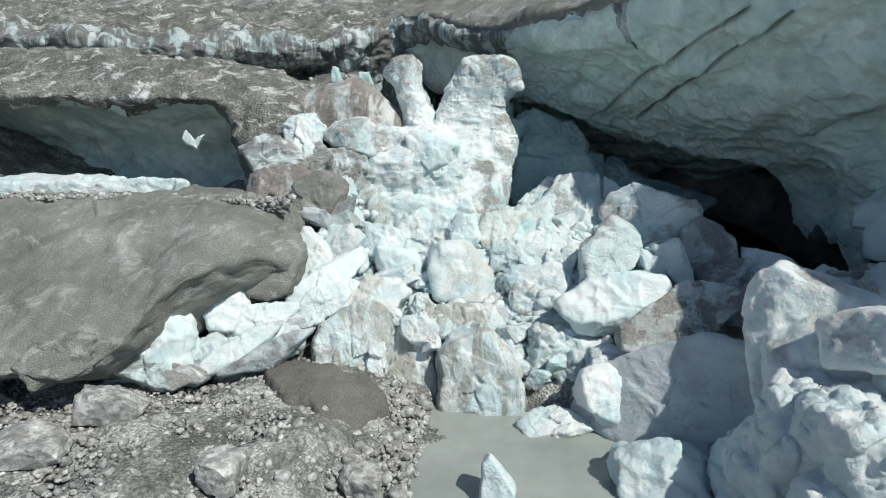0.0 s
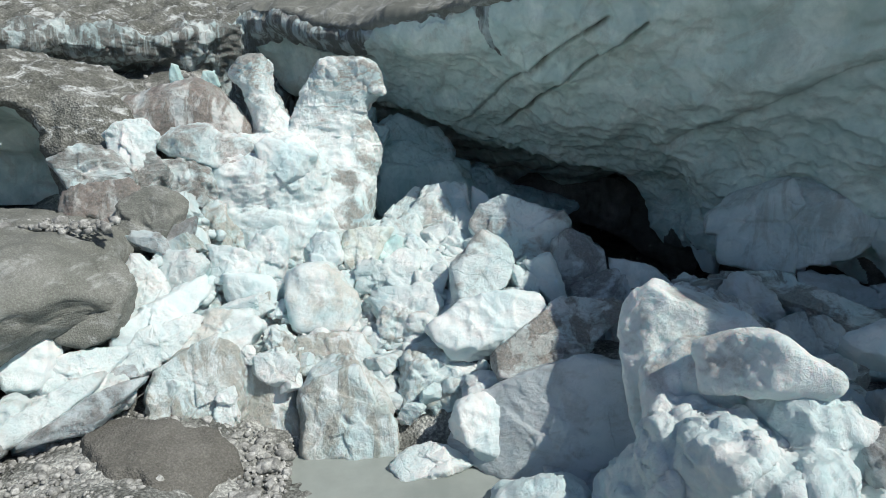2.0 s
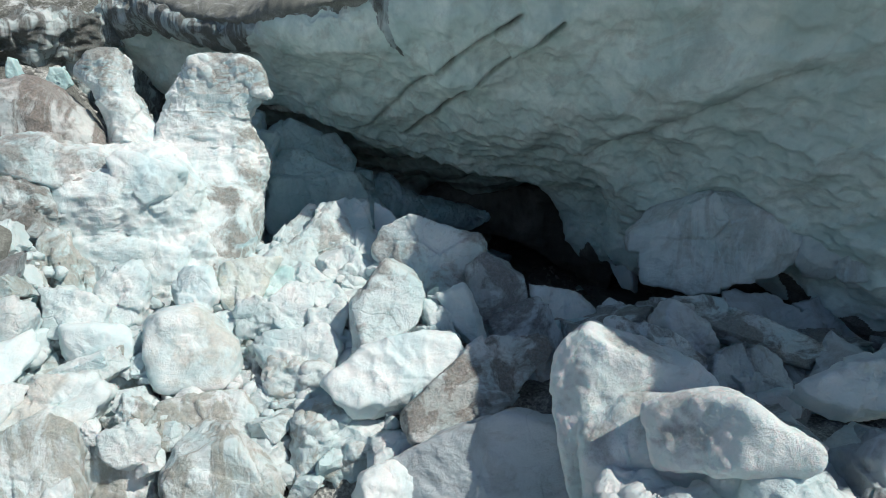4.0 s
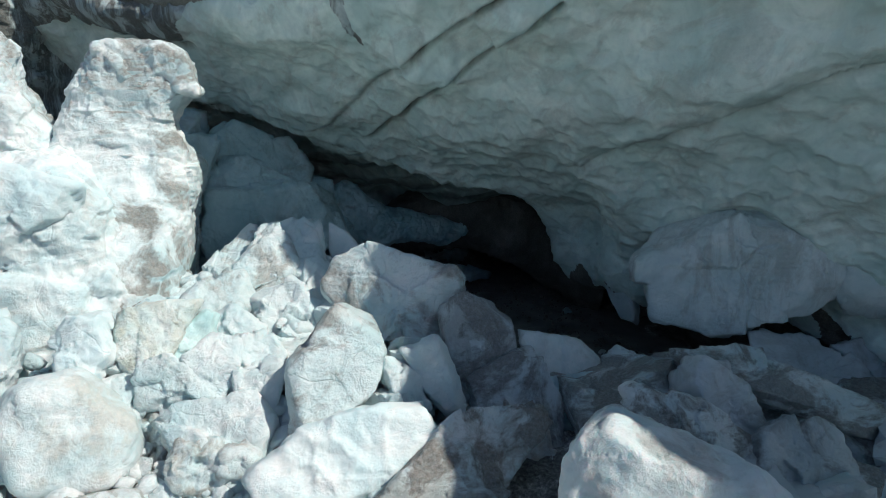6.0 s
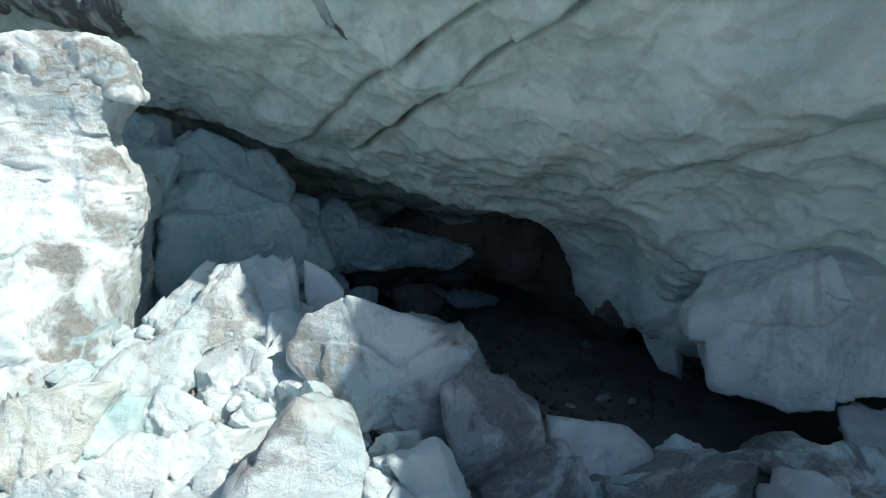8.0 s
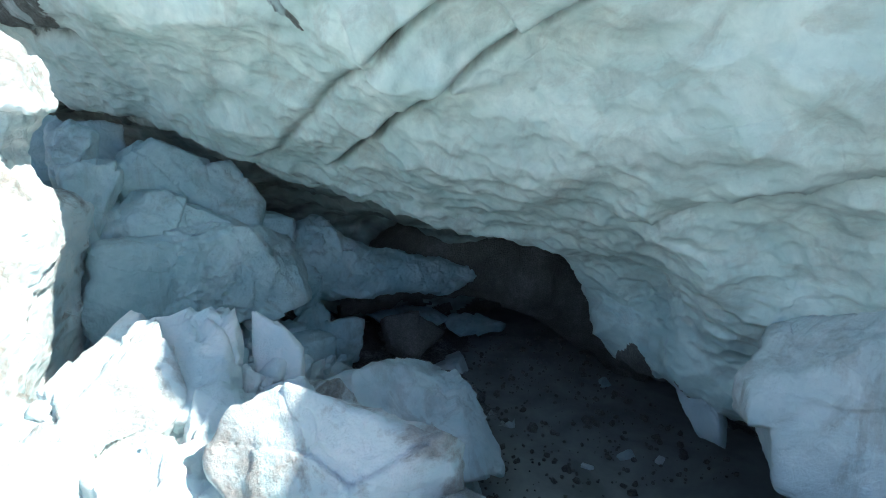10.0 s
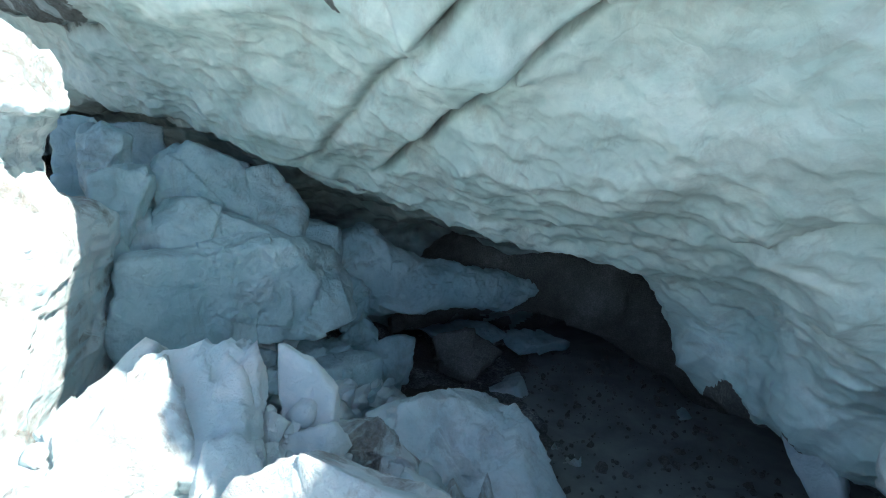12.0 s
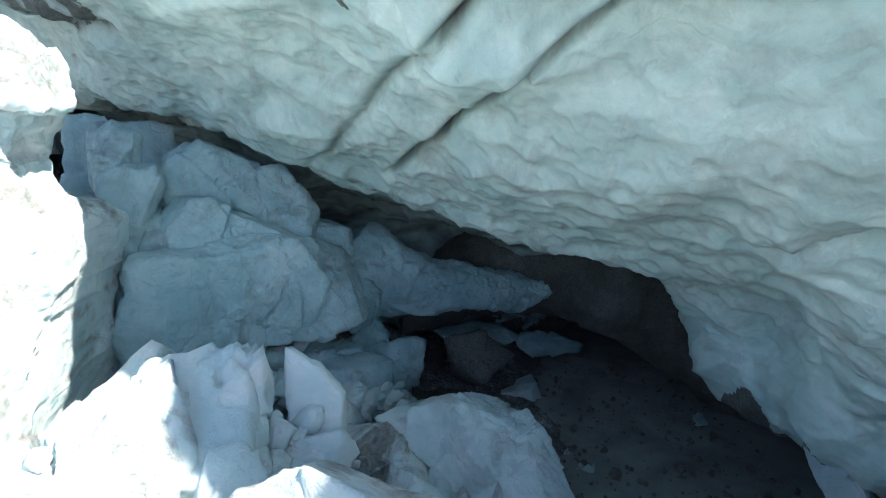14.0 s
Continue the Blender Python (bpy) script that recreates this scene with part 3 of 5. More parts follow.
section(-14, 30, 24, 4, 13.5, 0, 11.4, 0.5, 10.6, 1.2, 9.8, 2, 9, 4, 8.5, 5, 7, 5, 4, 5, -1)
section(-6, 30, 24, 4, 13.5, 0, 11.7, 0.8, 10.4, 1.6, 9.4, 2.6, 8.5, 4.5, 8.2, 6, 6, 6.5, 3, 6.5, -1)
section(0, 30, 22, 3.5, 12.3, 0, 10.55, 1.2, 9.5, 2.1, 8.7, 2.8, 8.1, 4.6, 7.4, 7.5, 6, 10, 4, 11, -1)
section(4, 30, 22, 3.5, 12.4, 0, 10.7, 1.6, 9.2, 3.5, 7.7, 5.2, 6.35, 6.6, 6.2, 10.5, 4.5, 14, 4, 18, -1)
section(8, 30, 22, 3.5, 12.5, 0, 11, 1.8, 9, 3.8, 7.4, 5.8, 5.95, 7, 5.95, 11, 5.4, 15, 4.8, 19, -1)
section(11, 30, 22, 3.5, 13, 0, 11.6, 1.8, 9, 4.2, 7, 7, 5, 7.8, 4.2, 8.1, 3, 11, 2.6, 17, -1)
section(13, 30, 22, 3, 13.3, -0.2, 12, 1.5, 9.2, 3.6, 7.2, 5.2, 5.6, 5.9, 4.2, 6.4, 2.8, 9, 2.2, 15, -1)
section(17, 30, 22, 3, 14, -0.5, 12.5, 0.8, 9.5, 2.6, 7.6, 4.2, 5.6, 5.2, 4.2, 6, 3, 7.5, 1.8, 9, -1)
section(22, 30, 22, 3, 15, -2.8, 13.6, 0, 10, 1.2, 8, 2.6, 6, 3.4, 4, 4, 3, 4.5, 1.5, 5, -1)
section(28, 30, 22, 3, 16, -4, 14.5, -1.5, 11, 0, 8, 1, 6, 2, 4, 2.5, 3, 3, 1.5, 4, -1)
NU, NV = 820, 500
c = loft(SECTIONS, NU, NV, np.concatenate([np.linspace(0, 1.6, 40), np.linspace(1.6, 9, NV - 39)[1:]]))
v = CLIFF_O + c[:, :1] * CLIFF_S + c[:, 1:2] * CLIFF_Q + c[:, 2:] * (0, 0, 1)
nr = -grid_normals(v, NU, NV)
k = c * (1.1, 1.5, 1.9) + 0.35 * np.stack([perlin(c * 0.8 + 3), perlin(c * 0.8 + 11), perlin(c * 0.8 + 23)], 1)
w1, w2, _ = worley(k)
x1, _, _ = worley(k * 2.3 + 5)
prow_of = np.tile(np.concatenate([np.linspace(0, 1.6, 40), np.linspace(1.6, 9, NV - 39)[1:]]), NU)
low = 0.3 + 0.7 * smooth((prow_of - 3.2) / 1.6)
bumps = 0.42 * fbm(c * (0.26, 0.36, 0.36), 3) + (0.1 + 0.3 * low) * worley(c * (0.45, 0.6, 0.6) + 2)[0] ** 2 + (0.55 + 0.45 * low) * (0.05 * w1 ** 2 + 0.20 * worley(c * (1.7, 1.7, 2.1) + 0.25 * fbm(c * 1.3, 2)[:, None])[0] ** 2 + 0.08 * worley(c * (3.6, 3.6, 4.4) + 5)[0] ** 2) + 0.02 * worley(k * 4.6 + 9)[0] ** 2 + 0.02 * fbm(c * 4, 3)


seam = np.zeros(len(c))


def cleft(s0, z0, s1, z1, width, depth, step):
    """A crack across the face between two places, one side standing proud of the other."""
    a, b = np.array((s0, z0)), np.array((s1, z1))
    n = np.linalg.norm(b - a)
    along = ((c[:, [0, 2]] - a) @ (b - a)) / n ** 2
    wob = 0.05 * fbm(c * 0.9 + s0, 3)
    off = ((c[:, 0] - s0) * (b - a)[1] - (c[:, 2] - z0) * (b - a)[0]) / n + wob
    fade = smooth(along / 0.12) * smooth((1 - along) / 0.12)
    # the crack's line is coloured darker, more so for deep cracks
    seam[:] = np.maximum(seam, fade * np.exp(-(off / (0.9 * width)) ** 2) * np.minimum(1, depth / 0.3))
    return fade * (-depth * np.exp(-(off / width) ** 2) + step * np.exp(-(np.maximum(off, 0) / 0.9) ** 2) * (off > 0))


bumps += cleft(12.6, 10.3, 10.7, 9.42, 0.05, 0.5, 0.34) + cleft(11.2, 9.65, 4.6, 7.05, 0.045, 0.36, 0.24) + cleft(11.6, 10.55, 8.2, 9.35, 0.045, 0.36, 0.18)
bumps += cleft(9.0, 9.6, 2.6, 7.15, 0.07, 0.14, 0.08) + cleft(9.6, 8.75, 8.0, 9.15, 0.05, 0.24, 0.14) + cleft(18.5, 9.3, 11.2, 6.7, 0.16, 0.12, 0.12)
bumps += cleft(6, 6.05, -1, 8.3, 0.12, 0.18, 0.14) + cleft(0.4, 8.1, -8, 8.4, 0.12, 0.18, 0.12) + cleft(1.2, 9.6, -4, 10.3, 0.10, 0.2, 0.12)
v = v + nr * bumps[:, None]
level_of = np.tile(np.concatenate([np.linspace(0, 1.6, 40), np.linspace(1.6, 9, NV - 39)[1:]]), NU)
v[:, 2] += 0.28 * np.exp(-((level_of - 1.95) / 0.22) ** 2) * fbm(c * (0.8, 0.2, 0.2) + 4, 4)
cliff = thing("cliff", mesh_of("cliff", v, grid_faces(NU, NV)), ICE_WALL, "overhanging blue-grey glacier ice cliff with scalloped underside", "ice cliff", kind="structure")
cliff.data.materials.append(CAVE_DIRT_SHADE)
cliff.data.materials.append(SILT)
cliff.data.materials.append(ICE_ROOFSIDE)
row = np.tile(np.arange(NV - 1), NU - 1)
col = np.repeat(np.arange(NU - 1), NV - 1)
prow = np.interp(row, [0, 39, NV - 1], [0, 1.6, 9])
stn = c[:, 0].reshape(NU, NV)[:-1, 0][col]
wob = 0.5 * fbm(c, 3).reshape(NU, NV)[:-1, :-1].ravel()
# inner cave walls take the dark dirt, which also stands for shade
idx = np.where((prow + wob > np.where(stn < 7, 8.5, 7.0)) & (stn > 1.0), 1, np.where(prow + 0.4 * wob < 1.86, 2, np.where(prow + 0.25 * wob < 1.93 + 0.9 * smooth((2.4 - stn) / 2.5) + 0.75 * np.exp(-((stn - 7.2 - 0.3 * wob) / 0.2) ** 2), 3, 0)))
# brown strata of the underside, darkened further to stand for its deep shade
strata_shade = smooth((level_of - 5.0) / 0.7) * smooth((9.5 - c[:, 0]) / 2) * np.clip(0.45 + 0.5 * fbm(c * (0.25, 1.2, 2.4), 4), 0, 0.85)
dark_of = cliff.data.attributes.new("grit_shade", "FLOAT", "POINT")
dark_of.data.foreach_set("value", np.clip(seam * (0.75 + 0.9 * fbm(c * 1.9, 4)) + strata_shade, 0, 1).astype(np.float32))
cliff.data.polygons.foreach_set("material_index", idx.astype(np.int32))


def ledge(name, sections, nu, nv, material, label, category="ice ledge", amp=0.12, under=None, edge=9, until=99):
    """A shelf of ice swept along x: each section gives pairs of y and z from the back of its top round its lip to its underside."""
    q = loft(sections, nu, nv)
    n = -grid_normals(q, nu, nv)
    f1, f2, sl = worley(q * 0.8 + 3)
    d = amp * (1.2 * fbm(q * 0.7, 4) + 0.8 * sl + 0.3 * ridged(q * 1.8, 3))
    ob = thing(name, mesh_of(name, q + n * d[:, None], grid_faces(nu, nv)), material, label, category)
    if under:
        ob.data.materials.append(under)
        part_of = np.tile(np.linspace(0, len(sections[0][1]) / 2 - 1, nv - 1), nu - 1) + 0.3 * fbm(q * 0.9, 3).reshape(nu, nv)[:-1, :-1].ravel()
        ob.data.polygons.foreach_set("material_index", ((part_of > edge) & (np.repeat(q[:, 0].reshape(nu, nv)[:-1, 0], nv - 1) < until)).astype(np.int32))
    return ob


# ---- dead ice under moraine on the far bank ----
ledge("silt_slab", [
    (-24, (19, 4.6, 15.9, 4.85, 13.3, 3.7, 10.6, 2.2, 11, 1.6, 13.5, 0.6)),
    (-12.9, (19, 4.7, 15.8, 4.87, 13.2, 3.8, 10.8, 2.3, 11.2, 1.8, 13.5, 0.8)),
    (-9.05, (19, 4.9, 15.8, 5.0, 13.4, 3.8, 11, 2.42, 11.4, 1.9, 13.5, 1)),
    (-7.85, (19, 4.9, 15.7, 5.0, 13.4, 3.9, 11.2, 2.3, 11.6, 1.9, 13.5, 1.2)),
    (-7.1, (19, 4.9, 15.7, 5.0, 13.8, 4.1, 12, 2.8, 12.4, 2.4, 14, 1.5)),
    (-6.5, (19, 4.9, 15.6, 5, 14.2, 4.5, 12.8, 3.6, 13.2, 3.1, 14.5, 2)),
    (-5.7, (18.5, 4.8, 15.6, 4.9, 14.6, 4.6, 13.6, 4.0, 13.9, 3.6, 15, 2.4)),
    (-5.0, (18, 4.6, 15.6, 4.5, 15.2, 4.3, 14.8, 3.9, 15, 3.6, 15.6, 2.6)),
    (-4.6, (17, 3.6, 15.8, 3.8, 15.6, 3.7, 15.4, 3.5, 15.4, 3.3, 15.8, 2.4)),
], 260, 170, SILT, "grey silt-crusted slab of dead ice with an undercut edge", "ice slab")
ledge("ice_roof", [
    (-30, (29, 9.6, 24, 9.6, 21.2, 8.6, 20.0, 7.8, 23.6, 7.5, 25.6, 5.7, 25.4, 4)),
    (-16, (29, 9.6, 24, 9.5, 21.2, 8.5, 20.0, 7.8, 23.6, 7.5, 25.6, 5.7, 25.4, 4)),
    (-12.4, (29, 9.4, 24, 9.2, 21.6, 8.5, 20.5, 7.7, 23.6, 7.3, 25.6, 5.7, 25.4, 4)),
    (-9.3, (28, 9.0, 24, 8.9, 22, 8.4, 21, 7.7, 23.6, 7.1, 25.6, 5.7, 25.4, 4)),
    (-8.2, (27, 8.7, 24, 8.5, 22.2, 8.2, 21.2, 7.4, 21.1, 6.4, 21.4, 5.4, 22, 4)),
    (-6.9, (26, 8.2, 23.6, 8.1, 22, 7.7, 21.0, 7.0, 20.7, 6.2, 20.6, 5.4, 21, 4)),
    (-5.7, (25, 7.4, 23.4, 7.4, 22.2, 7.0, 21.4, 6.4, 21.0, 5.8, 21, 5.0, 21, 4)),
], 300, 180, ICE_ROOF, "debris-covered ice roof over a blue hollow", amp=0.2, under=ICE_WALL, edge=3.3, until=-9.0)
ledge("ice_ridge", [
    (-34, (36, 13.5, 29, 12, 26.2, 10.9, 26.4, 10.2, 28.6, 9.5, 30.5, 7.5)),
    (-19.8, (36, 13.0, 30, 11.4, 27, 10.6, 27.2, 9.9, 29.4, 9.3, 31, 7.5)),
    (-14, (37, 13.0, 31, 11.2, 28, 10.3, 28.1, 9.5, 30.4, 9.0, 32, 7)),
    (-9.5, (38, 13.0, 33, 11.4, 30.2, 10.5, 30, 9.7, 32, 9, 33.4, 6.5)),
    (-6.9, (39, 13.2, 34, 11.6, 31, 10.6, 31.6, 9.6, 33, 8.6, 33, 6.5)),
    (-4.6, (39, 13.2, 35, 12.2, 33, 11.3, 33.4, 10, 34, 9, 34, 6.5)),
    (-2.6, (40, 13.2, 37, 12.4, 35.6, 11.5, 35.8, 10, 36, 9, 36, 6.5)),
], 260, 150, ICE_ROOF, "dirty streaked ice ridge below the moraine hillside", amp=0.3, under=ICE_ROOFSIDE, edge=1.6)
# ---- the serac with its tower ----
tower = tagged(new("ice_tower"), "tall white ice tower with dusty crest on a broken serac", "ice tower")
tower.location = (0, 0, 0)
column("serac_base", [
    (1.2, -4.6, 1.0, 19.8, 25), (2.6, -4.4, 0.9, 20.1, 25), (3.6, -4.5, 0.7, 20.5, 25), (4.6, -4.7, 0.3, 20.9, 25), (5.3, -4.9, 0.0, 20.9, 25.2),
    (5.9, -4.9, -0.3, 21.1, 25), (6.35, -4.3, -0.6, 21.8, 24.6), (6.6, -2.9, -1, 22.5, 23.8), (6.65, -1.8, -1.7, 23, 23.1),
], 300, 170, ICE_SERAC, "", "", parent=tower, square=0.72, rough=0.09, grain=0.7, scallop=0.12, crag=0.24, cell=0.6)
shard((-1.37, 21.52, 6.00), (10, 6), 1.2, ((-0.88, 0.46), (-0.67, -0.34), (-0.39, -0.70), (0.07, -0.63), (0.82, -0.32), (0.88, 0.21), (0.13, 0.54), (-0.54, 0.70)), ICE_SMOOTH, "", crag=0.08, parent=tower, name="cap")
shard((-3.72, 21.65, 6.36), (14, 4), 1.2, ((-1.57, 0.15), (-0.90, -0.40), (0.09, -0.72), (1.57, -0.74), (1.52, -0.17), (1.16, 0.35), (0.15, 0.74), (-1.13, 0.62)), ICE_DUSTY, "", crag=0.1, parent=tower, name="cap")
shard((-5.72, 21.19, 6.41), (16, 8), 1.1, ((-0.66, -0.29), (-0.40, -0.85), (0.45, -0.56), (0.66, 0.31), (0.31, 0.85), (-0.34, 0.66), (-0.66, -0.09)), ICE_CLEAN, "", parent=tower, name="cap")
shard((-4.23, 21.09, 5.35), (14, 0), 1.0, ((-0.76, 0.22), (-0.32, -0.78), (0.60, -0.79), (0.76, -0.32), (0.76, -0.02), (0.49, 0.79), (-0.65, 0.68)), ICE_STAINED, "", parent=tower, name="cap")
shard((-2.80, 21.59, 5.93), (12, 0), 0.8, ((-0.74, 0.28), (-0.69, -0.28), (0.21, -0.44), (0.74, -0.37), (0.54, 0.44)), ICE_DUSTY, "", parent=tower, name="cap")
column("tower_shaft", [
    (0.8, -2.8, 1.2, 19.8, 27.9), (2.0, -2.7, 1.25, 20.3, 27.8), (3.2, -2.4, 1.3, 20.9, 27.8), (4.2, -2.2, 1.42, 21.5, 27.7), (5.3, -2.0, 1.5, 22.2, 27.7), (6.2, -1.75, 1.66, 22.9, 27.4),
    (6.8, -1.5, 1.5, 23.15, 25.4), (7.4, -1.3, 1.15, 23.3, 25.3), (7.8, -1.15, 1.3, 23.35, 25.3), (8.3, -1.0, 1.66, 23.4, 25.2), (8.8, -0.75, 1.66, 23.5, 25.1), (9.1, -0.5, 1.5, 23.6, 25), (9.32, -0.1, 1.2, 23.9, 24.8), (9.36, 0.4, 0.6, 24.3, 24.4),
], 240, 280, ICE_TOWER, "", "", parent=tower, square=0.5, rough=0.07, grain=0.6, scallop=0.10, crag=0.14, cell=0.55, off=3.0)
fused("tower_head", [
    lump_at((0.9, 23.95, 8.72), (1.35, 1.2, 0.7), (0, -6, -8), 17, cuts=3, sharp=7, bite=(0.8, 0.95)),
    lump_at((0.2, 24.1, 8.8), (1.2, 1.2, 0.8), (0, -12, 0), 19, cuts=3, sharp=7),
], 0.04, ICE_TOWER, "", "", rough=0.05, grain=1.6, scallop=0.05, crag=0.08, cell=1.1, parent=tower)
column("ice_horn", [
    (4.6, -3.8, -1.2, 23.0, 25.4), (5.8, -3.4, -1.3, 23.1, 25.2), (6.6, -2.9, -1.35, 23.2, 25), (7.2, -2.75, -1.5, 23.2, 24.9), (7.7, -2.8, -1.75, 23.3, 24.8),
    (8.2, -3.0, -1.95, 23.4, 24.7), (8.6, -3.3, -2.05, 23.4, 24.6), (8.85, -3.35, -2.1, 23.5, 24.5), (9.1, -3.1, -2.15, 23.5, 24.5), (9.32, -2.8, -2.3, 23.7, 24.3), (9.36, -2.6, -2.5, 23.9, 24),
], 150, 160, ICE_TOWER, "leaning ice horn with dusty brown crest", "ice block", square=0.8, rough=0.07, grain=1.4, scallop=0.06, crag=0.10, cell=0.9)
column("ice_dome", [
    (-7.6, 7.0, 7.2, 23.2, 24), (-7.2, 6.4, 7.6, 22.6, 24.6), (-6.4, 6.0, 7.95, 22.4, 24.9), (-5.6, 5.8, 8.25, 22.3, 25), (-4.6, 5.8, 8.5, 22.3, 25), (-3.9, 5.9, 8.3, 22.4, 24.9), (-3.3, 6.0, 7.7, 22.6, 24.7), (-2.8, 6.2, 7.1, 23, 24.4), (-2.7, 6.4, 6.6, 23.4, 24),
], 120, 130, ICE_STRIPED, "brown striped ice dome", "ice block", square=0.8, lying=True, rough=0.08, grain=1.2, scallop=0.05, crag=0.06, cell=0.9)

# ---- fallen blocks: place, lean and turn, thickness, outline of the broad side, material, what each one is ----
shard((1.98, 22.46, 3.58), (50, 0), 1.3, ((-1.18, -1.07), (-0.11, -1.65), (0.67, -0.97), (1.18, 1.48), (0.79, 1.65), (-1.18, -0.67)), ICE_RIDGE, "sloping white ridge of ice with dusty streaks", crag=0.09)
shard((3.64, 21.88, 3.85), (36, 0), 1.5, ((-0.97, -1.30), (-0.73, -1.45), (0.80, -0.99), (0.97, 0.41), (0.90, 1.15), (0.53, 1.45), (-0.05, 1.20), (-0.44, 0.84), (-0.93, 0.26), (-0.97, -0.50)), ICE_CLEAN, "bright white peak of the ice ridge", crag=0.09)
shard((5.21, 22.47, 3.94), (0, -8), 0.45, ((-0.39, 1.21), (-0.34, -0.51), (-0.10, -1.21), (0.33, -0.80), (0.39, 0.52), (0.04, 0.94)), ICE_SMOOTH, "thin upright shard of blue ice", crag=0.04, cuts=0)
shard((3.64, 20.12, 3.24), (18, 6), 1.4, ((-0.78, 0.77), (-0.62, -0.36), (-0.14, -1.09), (0.14, -1.02), (0.66, -0.54), (0.78, 0.77), (0.61, 1.08), (-0.12, 1.09)), ICE_CLEAN, "white faceted ice block below the peak")
shard((5.87, 19.51, 3.98), (14, -22), 1.8, ((-1.49, 0.15), (-1.46, -0.35), (-0.03, -1.11), (0.98, -1.16), (1.49, -0.13), (1.49, 0.27), (1.41, 0.65), (1.13, 0.75), (-0.60, 1.16), (-1.35, 0.78), (-1.49, 0.55)), ICE_DUSTY, "dust-covered ice block with a sloping top", crag=0.05)
shard((4.21, 17.18, 3.47), (18, -4), 1.3, ((-0.87, 0.18), (-0.77, -1.02), (-0.64, -1.20), (-0.13, -0.92), (0.68, -0.17), (0.87, 0.30), (0.80, 0.88), (0.31, 1.16), (0.01, 1.20)), ICE_DUSTY, "grey-stained ice wedge leaning on the pile", crag=0.05)
shard((7.13, 17.83, 3.31), (15, -12), 0.9, ((-0.76, 1.03), (-0.72, 0.47), (-0.54, -0.44), (-0.13, -0.95), (0.29, -1.16), (0.76, -0.56), (0.76, -0.16), (0.65, 0.66), (0.18, 0.98), (-0.29, 1.16)), ICE_DIRTY, "dust-speckled blue ice slab", crag=0.05)
shard((7.59, 17.07, 2.58), (20, -10), 1.0, ((-0.91, 0.44), (-0.72, -0.54), (-0.23, -1.03), (0.68, -1.08), (0.91, -0.61), (0.91, -0.21), (0.44, 1.08)), ICE_DIRTY, "grey-blue slab at the foot of the pile", crag=0.05)
shard((8.96, 17.67, 3.04), (12, -6), 0.9, ((-1.03, 0.67), (-0.59, -0.42), (-0.08, -0.67), (0.50, -0.66), (1.03, -0.42), (0.79, 0.02), (0.27, 0.43), (-0.53, 0.64)), ICE, "pale ice block with a flat top in the cliff's shade", crag=0.05)
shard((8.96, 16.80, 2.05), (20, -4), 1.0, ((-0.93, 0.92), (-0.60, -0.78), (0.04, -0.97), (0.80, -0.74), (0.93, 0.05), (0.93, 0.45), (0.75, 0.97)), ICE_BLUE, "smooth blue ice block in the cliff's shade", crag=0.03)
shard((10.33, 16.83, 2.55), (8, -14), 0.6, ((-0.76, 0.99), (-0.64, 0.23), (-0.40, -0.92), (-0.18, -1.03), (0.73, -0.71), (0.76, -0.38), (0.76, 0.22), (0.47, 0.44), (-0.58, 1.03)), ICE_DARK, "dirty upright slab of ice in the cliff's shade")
shard((5.93, 16.90, 3.26), (10, -6), 0.6, ((-0.62, 0.60), (-0.03, -0.37), (0.30, -0.78), (0.54, -0.80), (0.62, -0.42), (0.21, 0.64), (0.01, 0.80)), ICE_CLEAN, "white plank of ice lying at a slant", crag=0.05)
shard((5.40, 16.88, 3.08), (10, 5), 0.7, ((-0.43, 0.45), (-0.29, -0.10), (-0.12, -0.50), (0.30, -0.72), (0.43, -0.60), (0.43, -0.30), (0.28, 0.24), (-0.18, 0.64), (-0.41, 0.72)), ICE_CLEAN, "white angular ice chunk")
shard((5.40, 17.14, 3.67), (0, 10), 0.3, ((-0.23, 0.13), (-0.10, -0.12), (0.23, -0.13), (0.14, 0.11)), ICE_CLEAN, "small white ice cube on the pile")
shard((4.13, 15.98, 2.47), (24, 4), 1.5, ((-1.55, 0.09), (-1.45, -0.30), (-1.14, -0.59), (-0.76, -0.79), (-0.09, -0.82), (1.06, -0.41), (1.55, 0.09), (1.25, 0.72), (0.48, 0.82), (-0.23, 0.70), (-1.07, 0.37)), ICE_SMOOTH, "rounded white ice block with a scooped face", sharp=18, crag=0.03, scallop=0.08)
shard((5.81, 15.07, 2.28), (42, 0), 1.0, ((-1.78, -0.66), (-1.68, -0.92), (-0.95, -1.10), (-0.27, -0.90), (0.35, -0.43), (1.78, 0.71), (1.56, 1.01), (0.93, 1.10), (0.06, 0.95), (-1.78, -0.26)), ICE_STAINED, "brown-grey ice wedge under the slab", crag=0.1)
shard((4.58, 15.11, 2.16), (10, 0), 0.6, ((-0.22, 0.19), (-0.21, -0.19), (0.01, -0.34), (0.22, -0.22), (0.21, 0.16), (-0.05, 0.34)), ICE, "rounded white knob of ice", sharp=14, crag=0.03)
shard((5.35, 13.61, 0.99), (22, -36), 1.4, ((-2.23, -0.84), (-2.07, -1.29), (-1.24, -1.42), (1.22, -1.57), (2.06, -1.33), (2.23, -0.64), (2.23, -0.14), (2.03, 0.56), (1.73, 1.15), (1.40, 1.53), (0.46, 1.57), (0.01, 1.36), (-0.56, 1.06), (-2.21, -0.09)), ICE_GREY, "large grey ice block with a flat cracked face", crag=0.04, cuts=0, rake=0.3)
